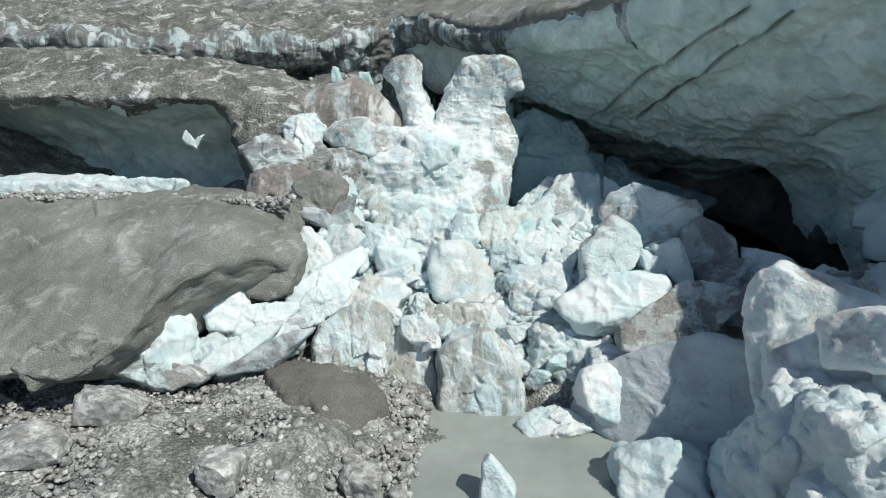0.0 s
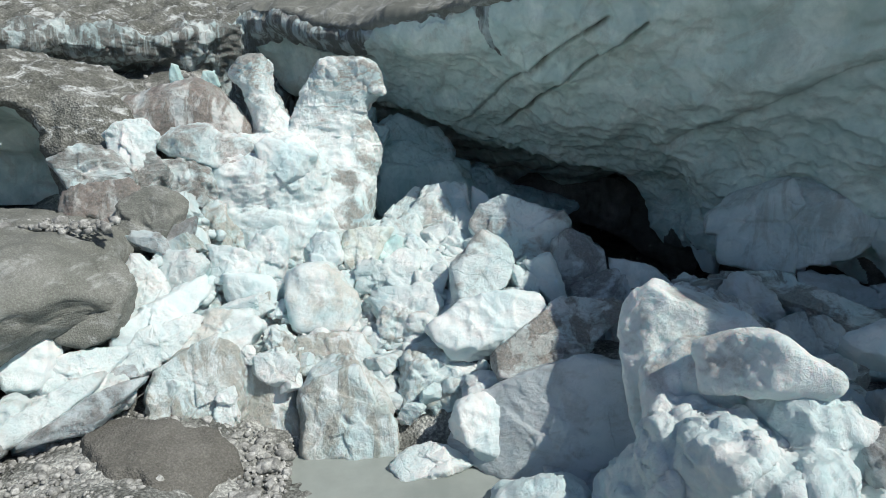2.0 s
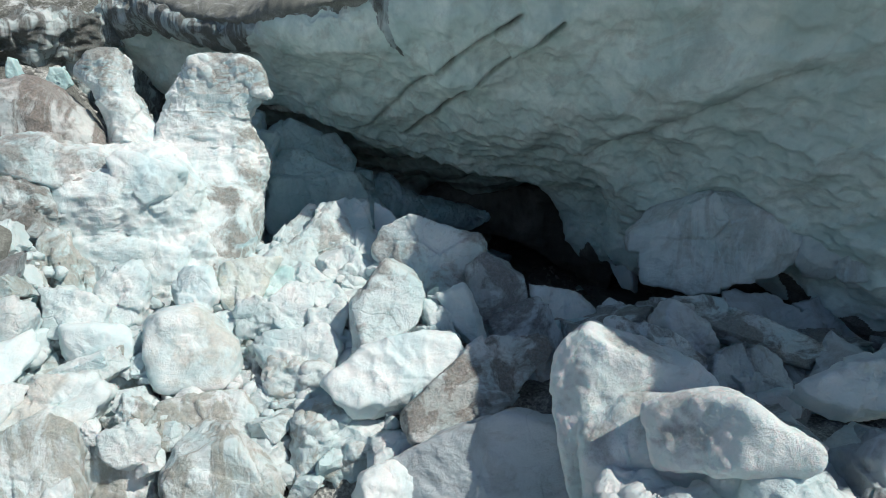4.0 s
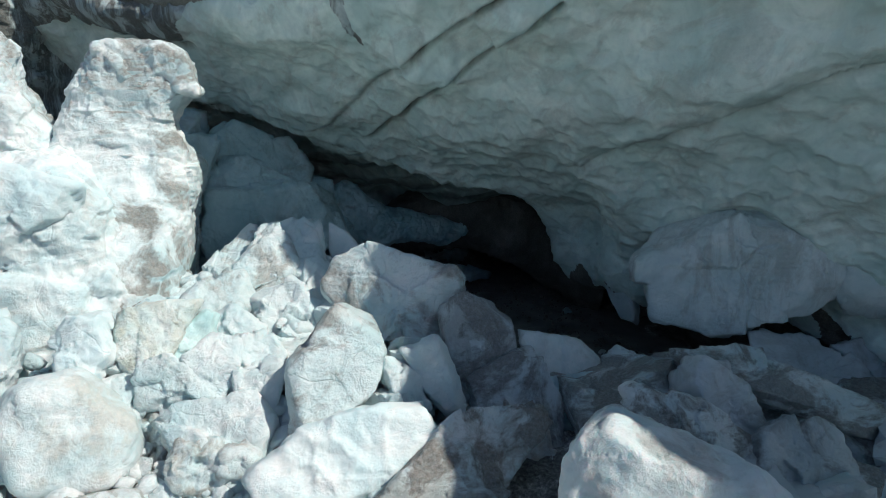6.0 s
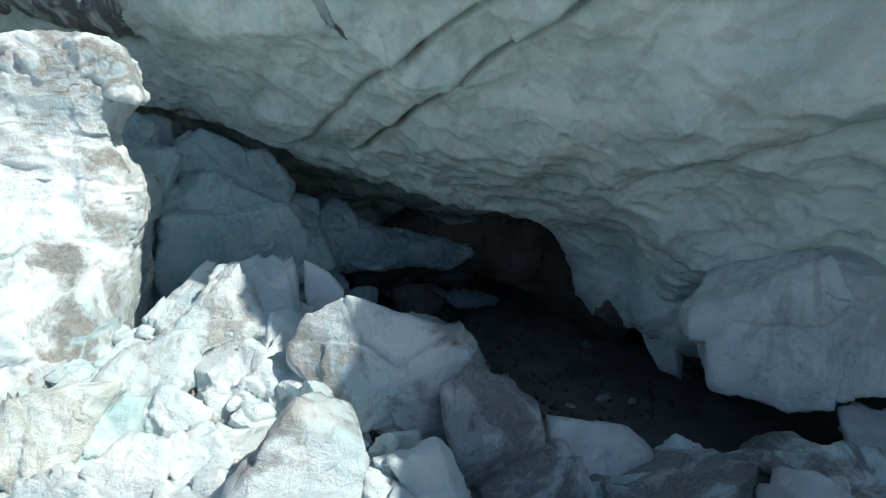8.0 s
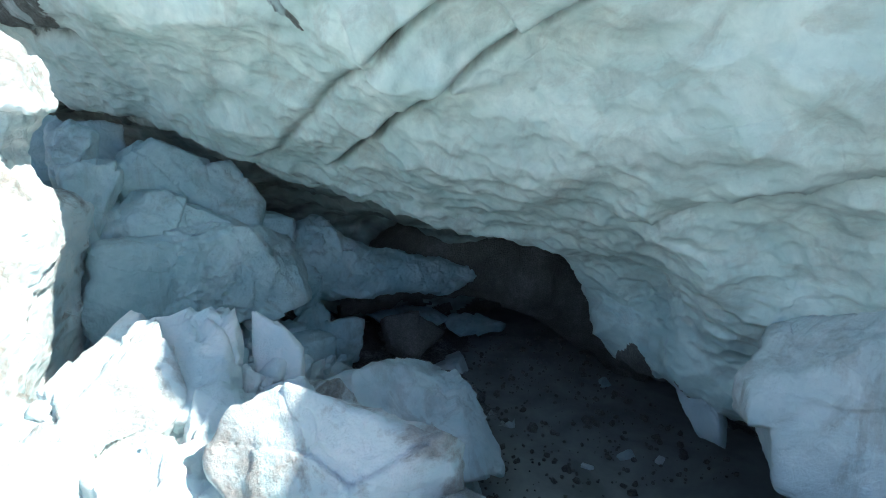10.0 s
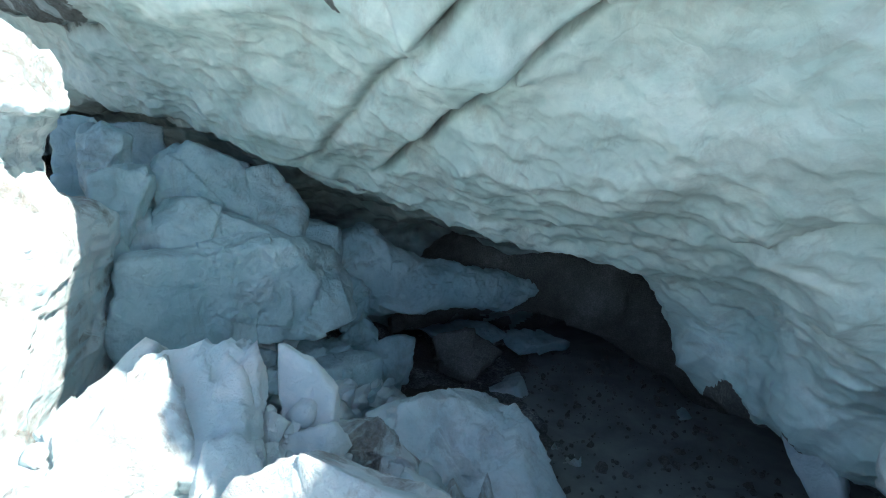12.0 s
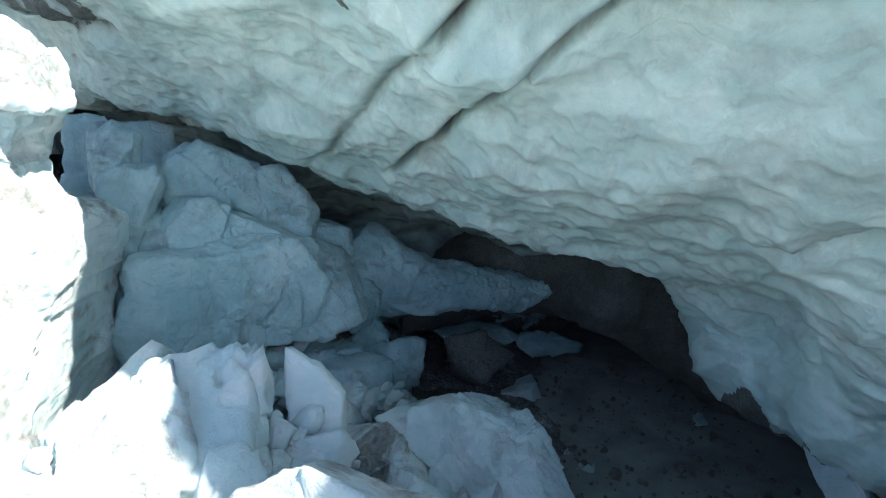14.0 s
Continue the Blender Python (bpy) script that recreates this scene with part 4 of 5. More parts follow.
shard((3.73, 14.09, 0.70), (20, 14), 1.2, ((-0.71, 0.50), (-0.65, -0.18), (-0.12, -0.54), (0.37, -0.82), (0.59, -0.44), (0.71, 0.43), (0.56, 0.82), (-0.56, 0.75)), ICE_SMOOTH, "white splintered end of the grey ice block", crag=0.12)
shard((4.05, 14.70, 1.13), (20, 5), 1.0, ((-0.78, -0.15), (-0.43, -0.50), (0.41, -0.55), (0.78, 0.30), (0.27, 0.55), (-0.51, 0.52), (-0.78, 0.25)), ICE, "crumbling white ice above the grey block", crag=0.14)
shard((-2.36, 16.18, 2.29), (30, 8), 1.0, ((-0.94, -0.27), (-0.52, -0.62), (0.36, -0.59), (0.94, 0.14), (0.61, 0.62), (-0.51, 0.60), (-0.94, 0.13)), ICE_RUST, "crushed white ice with a rust-brown spot", crag=0.14)
shard((1.22, 18.85, 3.70), (30, 8), 1.0, ((-0.76, -0.19), (-0.71, -0.47), (-0.56, -0.68), (0.01, -0.55), (0.76, 0.63), (-0.19, 0.68), (-0.68, 0.56), (-0.76, 0.21)), ICE_MOSS, "flat yellow-stained ice block with a greenish underside", crag=0.08)
shard((1.63, 18.84, 3.51), (35, 0), 0.8, ((-0.56, -0.55), (-0.22, -0.68), (0.47, -0.43), (0.56, 0.55), (0.29, 0.68), (-0.15, 0.33), (-0.56, -0.15)), ICE_AQUA, "clear greenish ice under a flat block")
shard((-0.07, 19.28, 3.40), (25, 0), 1.0, ((-0.37, 0.16), (-0.20, -0.63), (0.21, -0.81), (0.37, -0.32), (0.37, 0.08), (0.37, 0.60), (0.11, 0.81), (-0.36, 0.53)), ICE_SMOOTH, "rounded white ice block at the serac's foot", sharp=20)
shard((2.56, 19.25, 3.52), (25, -10), 0.9, ((-0.54, -0.44), (-0.20, -0.60), (0.18, -0.51), (0.54, 0.13), (0.31, 0.34), (-0.14, 0.60), (-0.47, 0.35), (-0.54, -0.04)), ICE_CLEAN, "faceted white ice block")
shard((2.10, 18.17, 3.21), (25, 6), 0.9, ((-0.49, -0.14), (-0.42, -0.37), (-0.07, -0.72), (0.10, -0.68), (0.49, 0.28), (0.47, 0.61), (-0.00, 0.72), (-0.49, 0.26)), ICE_CLEAN, "white angular ice block")
shard((1.34, 18.09, 3.15), (30, -5), 0.8, ((-0.48, 0.13), (-0.43, -0.43), (0.06, -0.47), (0.48, -0.39), (0.48, 0.01), (0.35, 0.32), (0.11, 0.47), (-0.38, 0.38)), ICE, "flat white ice block with a dusty underside")
shard((2.95, 18.28, 3.24), (25, 12), 0.8, ((-0.45, 0.28), (-0.24, -0.62), (0.42, -0.49), (0.45, -0.30), (0.45, 0.10), (0.23, 0.62), (-0.37, 0.59)), ICE_CLEAN, "white ice block with chipped edges")
shard((2.96, 17.74, 3.00), (25, -8), 0.8, ((-0.46, 0.48), (-0.40, -0.45), (0.20, -0.53), (0.46, 0.38), (0.19, 0.53)), ICE_CLEAN, "small white ice block in the pile")
shard((0.51, 18.10, 2.90), (35, 0), 0.7, ((-0.38, -0.27), (0.16, -0.43), (0.38, 0.19), (0.22, 0.43), (-0.17, 0.39), (-0.38, 0.13)), ICE_CLEAN, "small rounded ice block in the pile")
shard((2.28, 17.20, 2.18), (25, 0), 1.2, ((-0.93, 0.96), (-0.88, 0.33), (-0.49, -0.57), (-0.16, -0.96), (0.56, -0.50), (0.93, 0.23), (0.54, 0.96)), ICE_CLEAN, "large white ice block broken along its face", crag=0.14)
shard((-0.06, 17.58, 2.71), (20, 4), 1.7, ((-1.04, 0.27), (-1.00, -0.28), (-0.70, -0.94), (-0.18, -1.01), (0.62, -0.92), (1.04, -0.54), (1.00, 0.12), (0.68, 0.49), (0.16, 1.01), (-0.50, 0.98), (-0.96, 0.67)), ICE_RUST, "rounded white ice boulder with a brown hollow", sharp=14, crag=0.04)
shard((-1.93, 17.66, 2.90), (15, 10), 1.0, ((-0.71, 0.56), (-0.68, 0.16), (-0.46, -0.37), (-0.11, -0.57), (0.62, -0.50), (0.71, 0.14), (0.51, 0.44), (-0.16, 0.57)), ICE_SMOOTH, "square white ice block", sharp=30, crag=0.05)
shard((-4.22, 16.89, 3.36), (20, 8), 0.9, ((-0.58, 0.07), (-0.54, -0.72), (-0.02, -0.78), (0.58, -0.63), (0.58, -0.23), (0.12, 0.59), (-0.30, 0.78)), ICE_CLEAN, "white wedge of ice")
shard((-3.59, 17.35, 3.25), (15, -14), 0.8, ((-0.72, 0.64), (-0.41, -0.22), (-0.09, -0.87), (0.19, -0.46), (0.72, 0.60), (0.47, 0.87), (-0.44, 0.79)), ICE, "white wedge of ice with a stained top")
shard((-3.76, 16.16, 2.83), (30, 24), 0.7, ((-1.17, -0.94), (-0.59, -0.74), (0.36, -0.35), (1.13, 0.39), (1.17, 0.94), (-0.52, 0.24), (-1.13, -0.13), (-1.17, -0.54)), ICE_SMOOTH, "long smooth tongue of white ice", sharp=24)
shard((-4.49, 18.44, 4.65), (20, 4), 1.2, ((-0.84, 0.05), (-0.78, -0.62), (-0.50, -0.89), (0.56, -0.41), (0.84, 0.60), (0.57, 0.81), (-0.02, 0.89), (-0.66, 0.51)), SILT, "brown-grey silt-covered ice block")
shard((-5.87, 18.71, 4.88), (15, 8), 1.1, ((-0.99, -0.35), (-0.64, -0.85), (0.33, -0.86), (0.99, 0.41), (0.69, 0.86), (-0.29, 0.86), (-0.82, 0.59), (-0.99, 0.05)), ICE_STRIPED, "red-brown stained ice block")
shard((-6.26, 19.56, 5.85), (25, 5), 1.0, ((-1.00, 0.26), (-0.50, -0.76), (0.23, -0.66), (1.00, -0.52), (1.00, -0.12), (0.56, 0.51), (-0.20, 0.76)), ICE_DARK, "dirty broken ice block")
shard((-5.60, 20.71, 6.50), (10, 8), 1.0, ((-0.71, 0.32), (-0.58, -0.54), (-0.21, -0.80), (0.37, -0.59), (0.71, 0.33), (0.39, 0.80), (-0.38, 0.67)), ICE_CLEAN, "white broken ice block")
shard((-5.29, 20.36, 5.75), (20, -10), 0.8, ((-0.75, 0.39), (-0.37, -0.45), (0.29, -0.71), (0.75, 0.23), (0.06, 0.71)), ICE_DARK, "brown broken ice block")
shard((-4.14, 19.17, 3.68), (20, 0), 1.0, ((-0.75, 0.18), (-0.45, -0.59), (0.21, -0.67), (0.75, -0.28), (0.75, 0.12), (0.35, 0.67), (-0.59, 0.55)), ICE_DARK, "grey dusty ice block at the serac's foot")
shard((-5.11, 15.94, 3.33), (20, 6), 1.5, ((-0.94, 0.43), (-0.82, -0.44), (-0.41, -0.95), (0.06, -1.10), (0.65, -0.76), (0.94, 0.43), (0.64, 1.02), (-0.15, 1.10), (-0.69, 0.91)), SILT, "grey silt-covered ice lump", sharp=24, crag=0.05)
shard((-2.78, 15.32, 1.06), (22, 4), 1.4, ((-1.07, -0.00), (-1.02, -0.83), (0.42, -1.36), (1.07, -1.27), (1.07, -0.87), (0.89, 1.14), (0.45, 1.36), (-0.30, 1.15), (-0.82, 0.75)), ICE_BROWN, "pale slab of ice with brown streaks", crag=0.05)
shard((-2.10, 14.85, 1.11), (10, 0), 0.6, ((-0.33, -0.36), (-0.13, -0.50), (0.25, -0.46), (0.33, -0.04), (0.23, 0.50), (-0.10, 0.30), (-0.33, -0.26)), ICE_CLEAN, "white ice chunk leaning on a slab")
shard((-1.20, 15.72, 0.41), (16, 0), 1.2, ((-0.77, 0.86), (-0.72, -0.15), (-0.50, -0.69), (-0.05, -1.29), (0.31, -1.26), (0.77, -0.79), (0.77, -0.39), (0.71, 0.36), (0.47, 1.26), (-0.01, 1.29), (-0.59, 1.22)), ICE_BROWN, "narrow silt-stained ice block")
shard((-1.06, 15.64, 1.69), (25, 10), 0.8, ((-0.52, 0.24), (-0.43, -0.15), (-0.09, -0.39), (0.45, -0.39), (0.52, 0.20), (-0.10, 0.39)), ICE, "broken white ice on a stained block", crag=0.14)
shard((-1.01, 16.01, 2.18), (10, 20), 0.5, ((-0.34, -0.14), (0.05, -0.38), (0.34, -0.10), (0.22, 0.18), (-0.17, 0.38)), ICE_BROWN, "small rust-brown ice cube")
shard((-1.70, 15.60, 2.06), (0, 0), 0.4, ((-0.18, 0.02), (-0.09, -0.24), (0.16, -0.20), (0.18, 0.06), (0.00, 0.24)), ICE_CLEAN, "small rounded white ice piece", sharp=14)
shard((0.65, 15.37, 0.39), (16, 4), 1.9, ((-1.15, 0.73), (-1.09, -0.69), (-0.94, -1.43), (0.85, -1.72), (1.15, -1.29), (1.15, -1.09), (1.08, 0.08), (0.71, 0.76), (0.25, 1.44), (-0.35, 1.72), (-0.84, 1.31)), ICE_BROWN, "brown-streaked ice block at the pond", crag=0.08)
shard((0.35, 16.27, 1.43), (35, 0), 1.0, ((-1.14, -0.32), (-0.00, -0.78), (1.14, -0.49), (1.14, -0.09), (0.64, 0.67), (-0.39, 0.78), (-1.01, 0.69), (-1.14, 0.08)), ICE_BROWN, "brown crumbling ice under the boulder", crag=0.12)
shard((2.75, 21.59, 3.80), (42, 6), 1.6, ((-1.20, -1.35), (0.22, -1.12), (1.20, 0.02), (1.06, 1.35), (0.41, 1.08), (-1.20, -0.95)), ICE_RIDGE, "white ridge block split from its neighbour", crag=0.14)
shard((2.00, 20.23, 3.57), (48, 0), 1.3, ((-0.87, -0.40), (0.01, -0.84), (0.87, 0.00), (0.73, 0.84), (-0.21, 0.72), (-0.87, -0.00)), ICE_RIDGE, "low white ridge block with dusty streaks", crag=0.14)
shard((4.26, 20.85, 3.69), (25, 10), 0.9, ((-0.43, 0.19), (0.08, -0.88), (0.43, -0.32), (0.43, 0.08), (0.38, 0.82), (-0.16, 0.88)), ICE_CLEAN, "white ice block beside the peak", crag=0.12)
shard((3.81, 18.36, 2.54), (20, 0), 0.9, ((-0.47, -0.48), (-0.04, -1.11), (0.47, 0.18), (0.36, 1.11), (-0.28, 0.82), (-0.47, -0.08)), ICE_CLEAN, "white ice block behind a wedge", crag=0.1)
shard((-0.03, 18.53, 3.71), (22, 0), 0.9, ((-0.48, 0.24), (-0.28, -0.50), (0.13, -0.59), (0.48, -0.24), (0.48, 0.06), (0.35, 0.58), (-0.21, 0.59)), ICE_SMOOTH, "white angular ice block below the serac")
shard((-1.57, 18.66, 3.74), (22, 8), 0.9, ((-0.56, -0.19), (-0.33, -0.77), (0.33, -0.69), (0.56, 0.18), (0.39, 0.77), (-0.15, 0.66), (-0.56, 0.11)), ICE_CLEAN, "white ice block fallen from the serac")
shard((-2.41, 18.09, 3.53), (22, -6), 0.9, ((-0.75, -0.25), (-0.28, -0.53), (0.63, -0.47), (0.75, 0.17), (0.08, 0.45), (-0.65, 0.53), (-0.75, 0.05)), ICE_CLEAN, "flat white ice block below the serac")
shard((1.78, 16.80, 1.26), (30, 0), 0.8, ((-0.68, 0.40), (-0.42, -0.69), (0.11, -0.86), (0.68, -0.37), (0.68, 0.03), (0.42, 0.60), (-0.39, 0.86)), ICE_CRUSH, "crushed ice with brown silt", crag=0.16)
shard((2.80, 15.89, 0.67), (30, 0), 1.0, ((-0.93, 0.22), (-0.70, -0.83), (0.35, -0.80), (0.93, -0.20), (0.93, 0.20), (0.70, 0.75), (-0.38, 0.83)), ICE_CRUSH, "crumbling ice with brown silt by the pond", crag=0.16)
shard((-7.26, 13.31, 2.03), (20, 24), 1.2, ((-1.03, 0.27), (-0.92, -0.09), (0.28, -0.78), (1.03, -0.64), (0.97, -0.07), (0.76, 0.72), (-0.45, 0.78)), ICE_SMOOTH, "white melting ice block under the silt slab", sharp=40, crag=0.08, scallop=0.1)
shard((-7.04, 12.96, 1.38), (25, 24), 0.9, ((-1.03, 0.58), (-0.99, 0.04), (0.10, -0.58), (1.03, -0.30), (1.03, -0.10), (0.89, 0.24)), ICE_DARK, "dirty base of melting ice under the slab")
shard((-6.22, 14.80, 2.62), (16, 10), 1.0, ((-0.67, 0.60), (-0.60, 0.18), (-0.31, -0.85), (0.42, -0.87), (0.67, -0.40), (0.67, 0.00), (0.45, 0.61), (0.06, 0.87)), ICE_SMOOTH, "smooth dome of melting ice", sharp=24, scallop=0.08, crag=0.06)
shard((-7.02, 14.16, 2.68), (16, 14), 0.7, ((-0.40, 0.30), (-0.25, -0.34), (0.39, -0.44), (0.40, 0.12), (0.18, 0.44)), ICE_CLEAN, "small melting ice block under the slab")
shard((-5.43, 13.80, 1.61), (34, 26), 0.6, ((-1.21, -0.62), (-0.29, -0.48), (0.85, 0.18), (1.21, 0.62), (0.46, 0.53), (-0.52, 0.08), (-1.21, -0.52)), ICE, "tilted plate of white ice", crag=0.08)
shard((-5.03, 14.96, 2.04), (34, 20), 0.7, ((-1.07, 0.17), (-0.80, -0.41), (0.36, -0.29), (1.07, 0.37), (0.10, 0.41)), ICE_CLEAN, "tilted plate of clean ice")
shard((-4.68, 13.94, 1.58), (34, 24), 0.5, ((-1.29, -0.48), (0.05, -0.38), (1.29, 0.48), (0.56, 0.39), (-0.33, 0.06), (-1.29, -0.38)), ICE_DIRTY, "tilted plate of dirty ice")
shard((-3.74, 15.79, 2.20), (30, 20), 0.8, ((-1.13, -0.43), (-0.54, -0.64), (0.28, -0.31), (1.13, 0.54), (0.47, 0.64), (-0.49, 0.35), (-1.13, -0.23)), ICE_CLEAN, "tilted white ice plate beside a slab")
shard((-8.38, 11.65, 2.25), (10, 12), 1.0, ((-1.12, 0.19), (-0.47, -0.56), (1.01, -0.13), (1.12, 0.40), (0.22, 0.56), (-0.82, 0.45)), SILT, "grey silt-covered ice lump under the slab's edge", sharp=60)
shard((-9.48, 20.22, 6.46), (0, 10), 0.25, ((-0.24, 0.15), (-0.09, -0.19), (0.24, -0.30), (0.17, -0.07), (-0.08, 0.30)), ICE_CLEAN, "small bent piece of white ice")
shard((-9.17, 20.24, 6.40), (0, 10), 0.2, ((-0.19, -0.01), (-0.15, -0.22), (-0.01, -0.16), (0.19, 0.22)), ICE_CLEAN, "small thin piece of white ice")
shard((3.78, 22.04, 4.27), (42, 4), 1.4, ((-0.76, 0.30), (-0.65, -0.80), (0.64, -0.91), (0.76, -0.23), (0.76, -0.03), (0.66, 0.78), (0.41, 0.91), (-0.60, 0.82), (-0.76, 0.50)), ICE_CLEAN, "broad white crest of the ice ridge", crag=0.07)
shard((13.47, 22.19, 2.98), (0, -62), 0.5, ((-0.73, 0.83), (-0.09, -0.46), (0.24, -0.92), (0.73, -0.94), (0.64, -0.37), (0.30, 0.26), (-0.22, 0.94)), ICE_WEDGED, "pale foot of the cave's arch", crag=0.1)
shard((10.25, 32.60, 3.74), (0, 0), 0.5, ((-1.44, -0.49), (-0.71, -0.79), (0.21, -0.69), (1.44, 0.79), (0.33, 0.68), (-0.91, 0.08)), ICE_BLUE, "pale rib of ice at the back of the cave", crag=0.1)
shard((10.06, 32.90, 0.93), (70, 10), 0.3, ((-1.38, 0.62), (-1.00, -0.01), (0.75, -0.62), (1.38, -0.37), (0.63, 0.55)), ICE_BLUE, "flat blue ice plate on the cave floor")
shard((12.39, 32.63, 0.65), (70, -10), 0.3, ((-1.19, 0.07), (-0.51, -0.51), (1.19, -0.15), (-0.19, 0.51)), ICE_BLUE, "thin ice plate on the cave floor")
shard((9.53, 30.47, 1.24), (20, 0), 0.9, ((-0.95, 0.62), (-0.82, -0.51), (0.09, -0.72), (0.95, 0.03), (0.14, 0.72)), CAVE_DIRT_SHADE, "lump of dark frozen dirt on the cave floor")
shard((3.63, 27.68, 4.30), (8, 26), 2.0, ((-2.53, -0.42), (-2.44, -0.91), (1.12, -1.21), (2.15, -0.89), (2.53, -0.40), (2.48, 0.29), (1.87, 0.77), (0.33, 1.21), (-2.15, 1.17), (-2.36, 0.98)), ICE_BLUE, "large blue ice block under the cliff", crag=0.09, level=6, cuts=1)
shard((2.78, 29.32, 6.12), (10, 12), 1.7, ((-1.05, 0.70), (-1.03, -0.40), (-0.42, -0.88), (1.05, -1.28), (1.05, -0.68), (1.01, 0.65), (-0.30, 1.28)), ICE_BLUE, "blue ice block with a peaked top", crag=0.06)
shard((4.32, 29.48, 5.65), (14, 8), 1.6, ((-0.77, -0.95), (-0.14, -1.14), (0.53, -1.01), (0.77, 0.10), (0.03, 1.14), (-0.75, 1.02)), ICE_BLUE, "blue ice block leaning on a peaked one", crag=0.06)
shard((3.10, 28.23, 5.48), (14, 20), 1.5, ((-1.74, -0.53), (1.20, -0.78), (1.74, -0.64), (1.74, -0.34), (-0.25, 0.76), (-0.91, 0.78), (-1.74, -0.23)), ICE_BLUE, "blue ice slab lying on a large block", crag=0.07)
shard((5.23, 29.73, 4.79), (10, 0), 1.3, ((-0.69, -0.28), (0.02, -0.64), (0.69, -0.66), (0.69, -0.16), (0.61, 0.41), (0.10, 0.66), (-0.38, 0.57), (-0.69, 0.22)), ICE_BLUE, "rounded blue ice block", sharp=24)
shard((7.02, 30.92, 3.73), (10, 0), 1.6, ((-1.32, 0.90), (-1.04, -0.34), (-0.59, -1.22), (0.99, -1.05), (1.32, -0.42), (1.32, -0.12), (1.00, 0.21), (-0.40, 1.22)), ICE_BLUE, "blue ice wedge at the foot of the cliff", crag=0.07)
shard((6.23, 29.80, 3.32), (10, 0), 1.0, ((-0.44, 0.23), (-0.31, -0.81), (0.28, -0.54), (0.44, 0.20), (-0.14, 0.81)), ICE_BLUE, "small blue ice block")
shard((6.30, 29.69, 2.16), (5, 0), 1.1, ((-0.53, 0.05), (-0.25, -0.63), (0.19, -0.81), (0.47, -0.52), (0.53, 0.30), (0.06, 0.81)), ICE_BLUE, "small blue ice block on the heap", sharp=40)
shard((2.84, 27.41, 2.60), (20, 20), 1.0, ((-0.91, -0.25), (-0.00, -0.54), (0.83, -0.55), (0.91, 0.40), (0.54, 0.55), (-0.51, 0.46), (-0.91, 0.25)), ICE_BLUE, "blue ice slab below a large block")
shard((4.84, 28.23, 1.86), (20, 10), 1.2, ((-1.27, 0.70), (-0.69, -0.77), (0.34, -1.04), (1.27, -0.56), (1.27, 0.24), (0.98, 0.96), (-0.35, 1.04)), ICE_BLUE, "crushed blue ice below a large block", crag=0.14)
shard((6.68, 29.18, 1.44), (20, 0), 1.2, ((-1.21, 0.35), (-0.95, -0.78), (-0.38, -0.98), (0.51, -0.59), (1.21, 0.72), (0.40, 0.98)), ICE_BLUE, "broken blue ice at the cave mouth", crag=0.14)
shard((8.14, 24.81, 1.53), (28, -8), 1.8, ((-1.88, 0.85), (-1.46, 0.41), (-0.79, -0.22), (0.51, -1.15), (1.88, -1.17), (1.88, -0.97), (1.86, -0.45), (1.55, 0.28), (1.01, 0.87), (0.22, 1.12), (-0.68, 1.17), (-1.46, 0.99)), ICE_PITTED, "white ice block with dark pits beside the stream", level=6)
shard((6.23, 23.23, 2.80), (30, -14), 1.2, ((-0.70, 0.51), (-0.29, -0.26), (0.28, -0.62), (0.70, -0.41), (0.70, -0.01), (0.42, 0.32), (0.03, 0.62)), ICE_STAINED, "brown-dusted ice block beside the peak")
shard((5.14, 22.07, 3.52), (30, 0), 1.0, ((-0.62, -0.28), (-0.53, -0.51), (-0.01, -0.37), (0.62, 0.24), (0.45, 0.51), (-0.16, 0.49), (-0.62, 0.12)), ICE_CLEAN, "pale ice block beside the shard")
shard((10.86, 30.67, -0.50), (0, -28), 1.2, ((-0.81, 0.38), (-0.57, -0.49), (0.81, -0.95), (0.81, -0.75), (0.79, 0.14), (0.49, 0.95)), ICE, "clear blue ice cube standing in the stream", sharp=80, crag=0.03, cuts=0)
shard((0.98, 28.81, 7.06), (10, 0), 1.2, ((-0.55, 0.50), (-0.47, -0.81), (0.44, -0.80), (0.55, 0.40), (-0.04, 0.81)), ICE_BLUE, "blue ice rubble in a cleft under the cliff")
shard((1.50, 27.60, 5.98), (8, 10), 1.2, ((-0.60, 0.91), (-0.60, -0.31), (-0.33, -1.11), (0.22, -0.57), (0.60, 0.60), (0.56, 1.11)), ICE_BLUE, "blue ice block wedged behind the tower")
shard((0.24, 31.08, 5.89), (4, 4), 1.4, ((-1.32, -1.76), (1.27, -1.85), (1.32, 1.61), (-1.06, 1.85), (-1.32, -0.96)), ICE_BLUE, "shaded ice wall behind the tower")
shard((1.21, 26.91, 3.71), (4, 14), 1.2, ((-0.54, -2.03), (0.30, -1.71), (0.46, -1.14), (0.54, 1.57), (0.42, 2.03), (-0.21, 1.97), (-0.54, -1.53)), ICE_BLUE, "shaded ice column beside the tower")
shard((2.56, 13.71, 0.10), (62, 6), 0.45, ((-0.88, 0.05), (-0.77, -0.47), (0.19, -0.45), (0.88, -0.22), (0.88, -0.02), (0.15, 0.41), (-0.69, 0.47)), ICE_CLEAN, "flat ice floe aground in the pond")
shard((4.58, 11.58, -0.10), (22, -8), 1.5, ((-1.05, 0.63), (-0.99, -0.45), (-0.79, -0.99), (0.88, -0.75), (1.05, -0.17), (1.05, 0.33), (0.73, 0.85), (0.28, 0.99), (-0.85, 0.83)), ICE_CLEAN, "white ice block standing in the pond", crag=0.1, scallop=0.08)
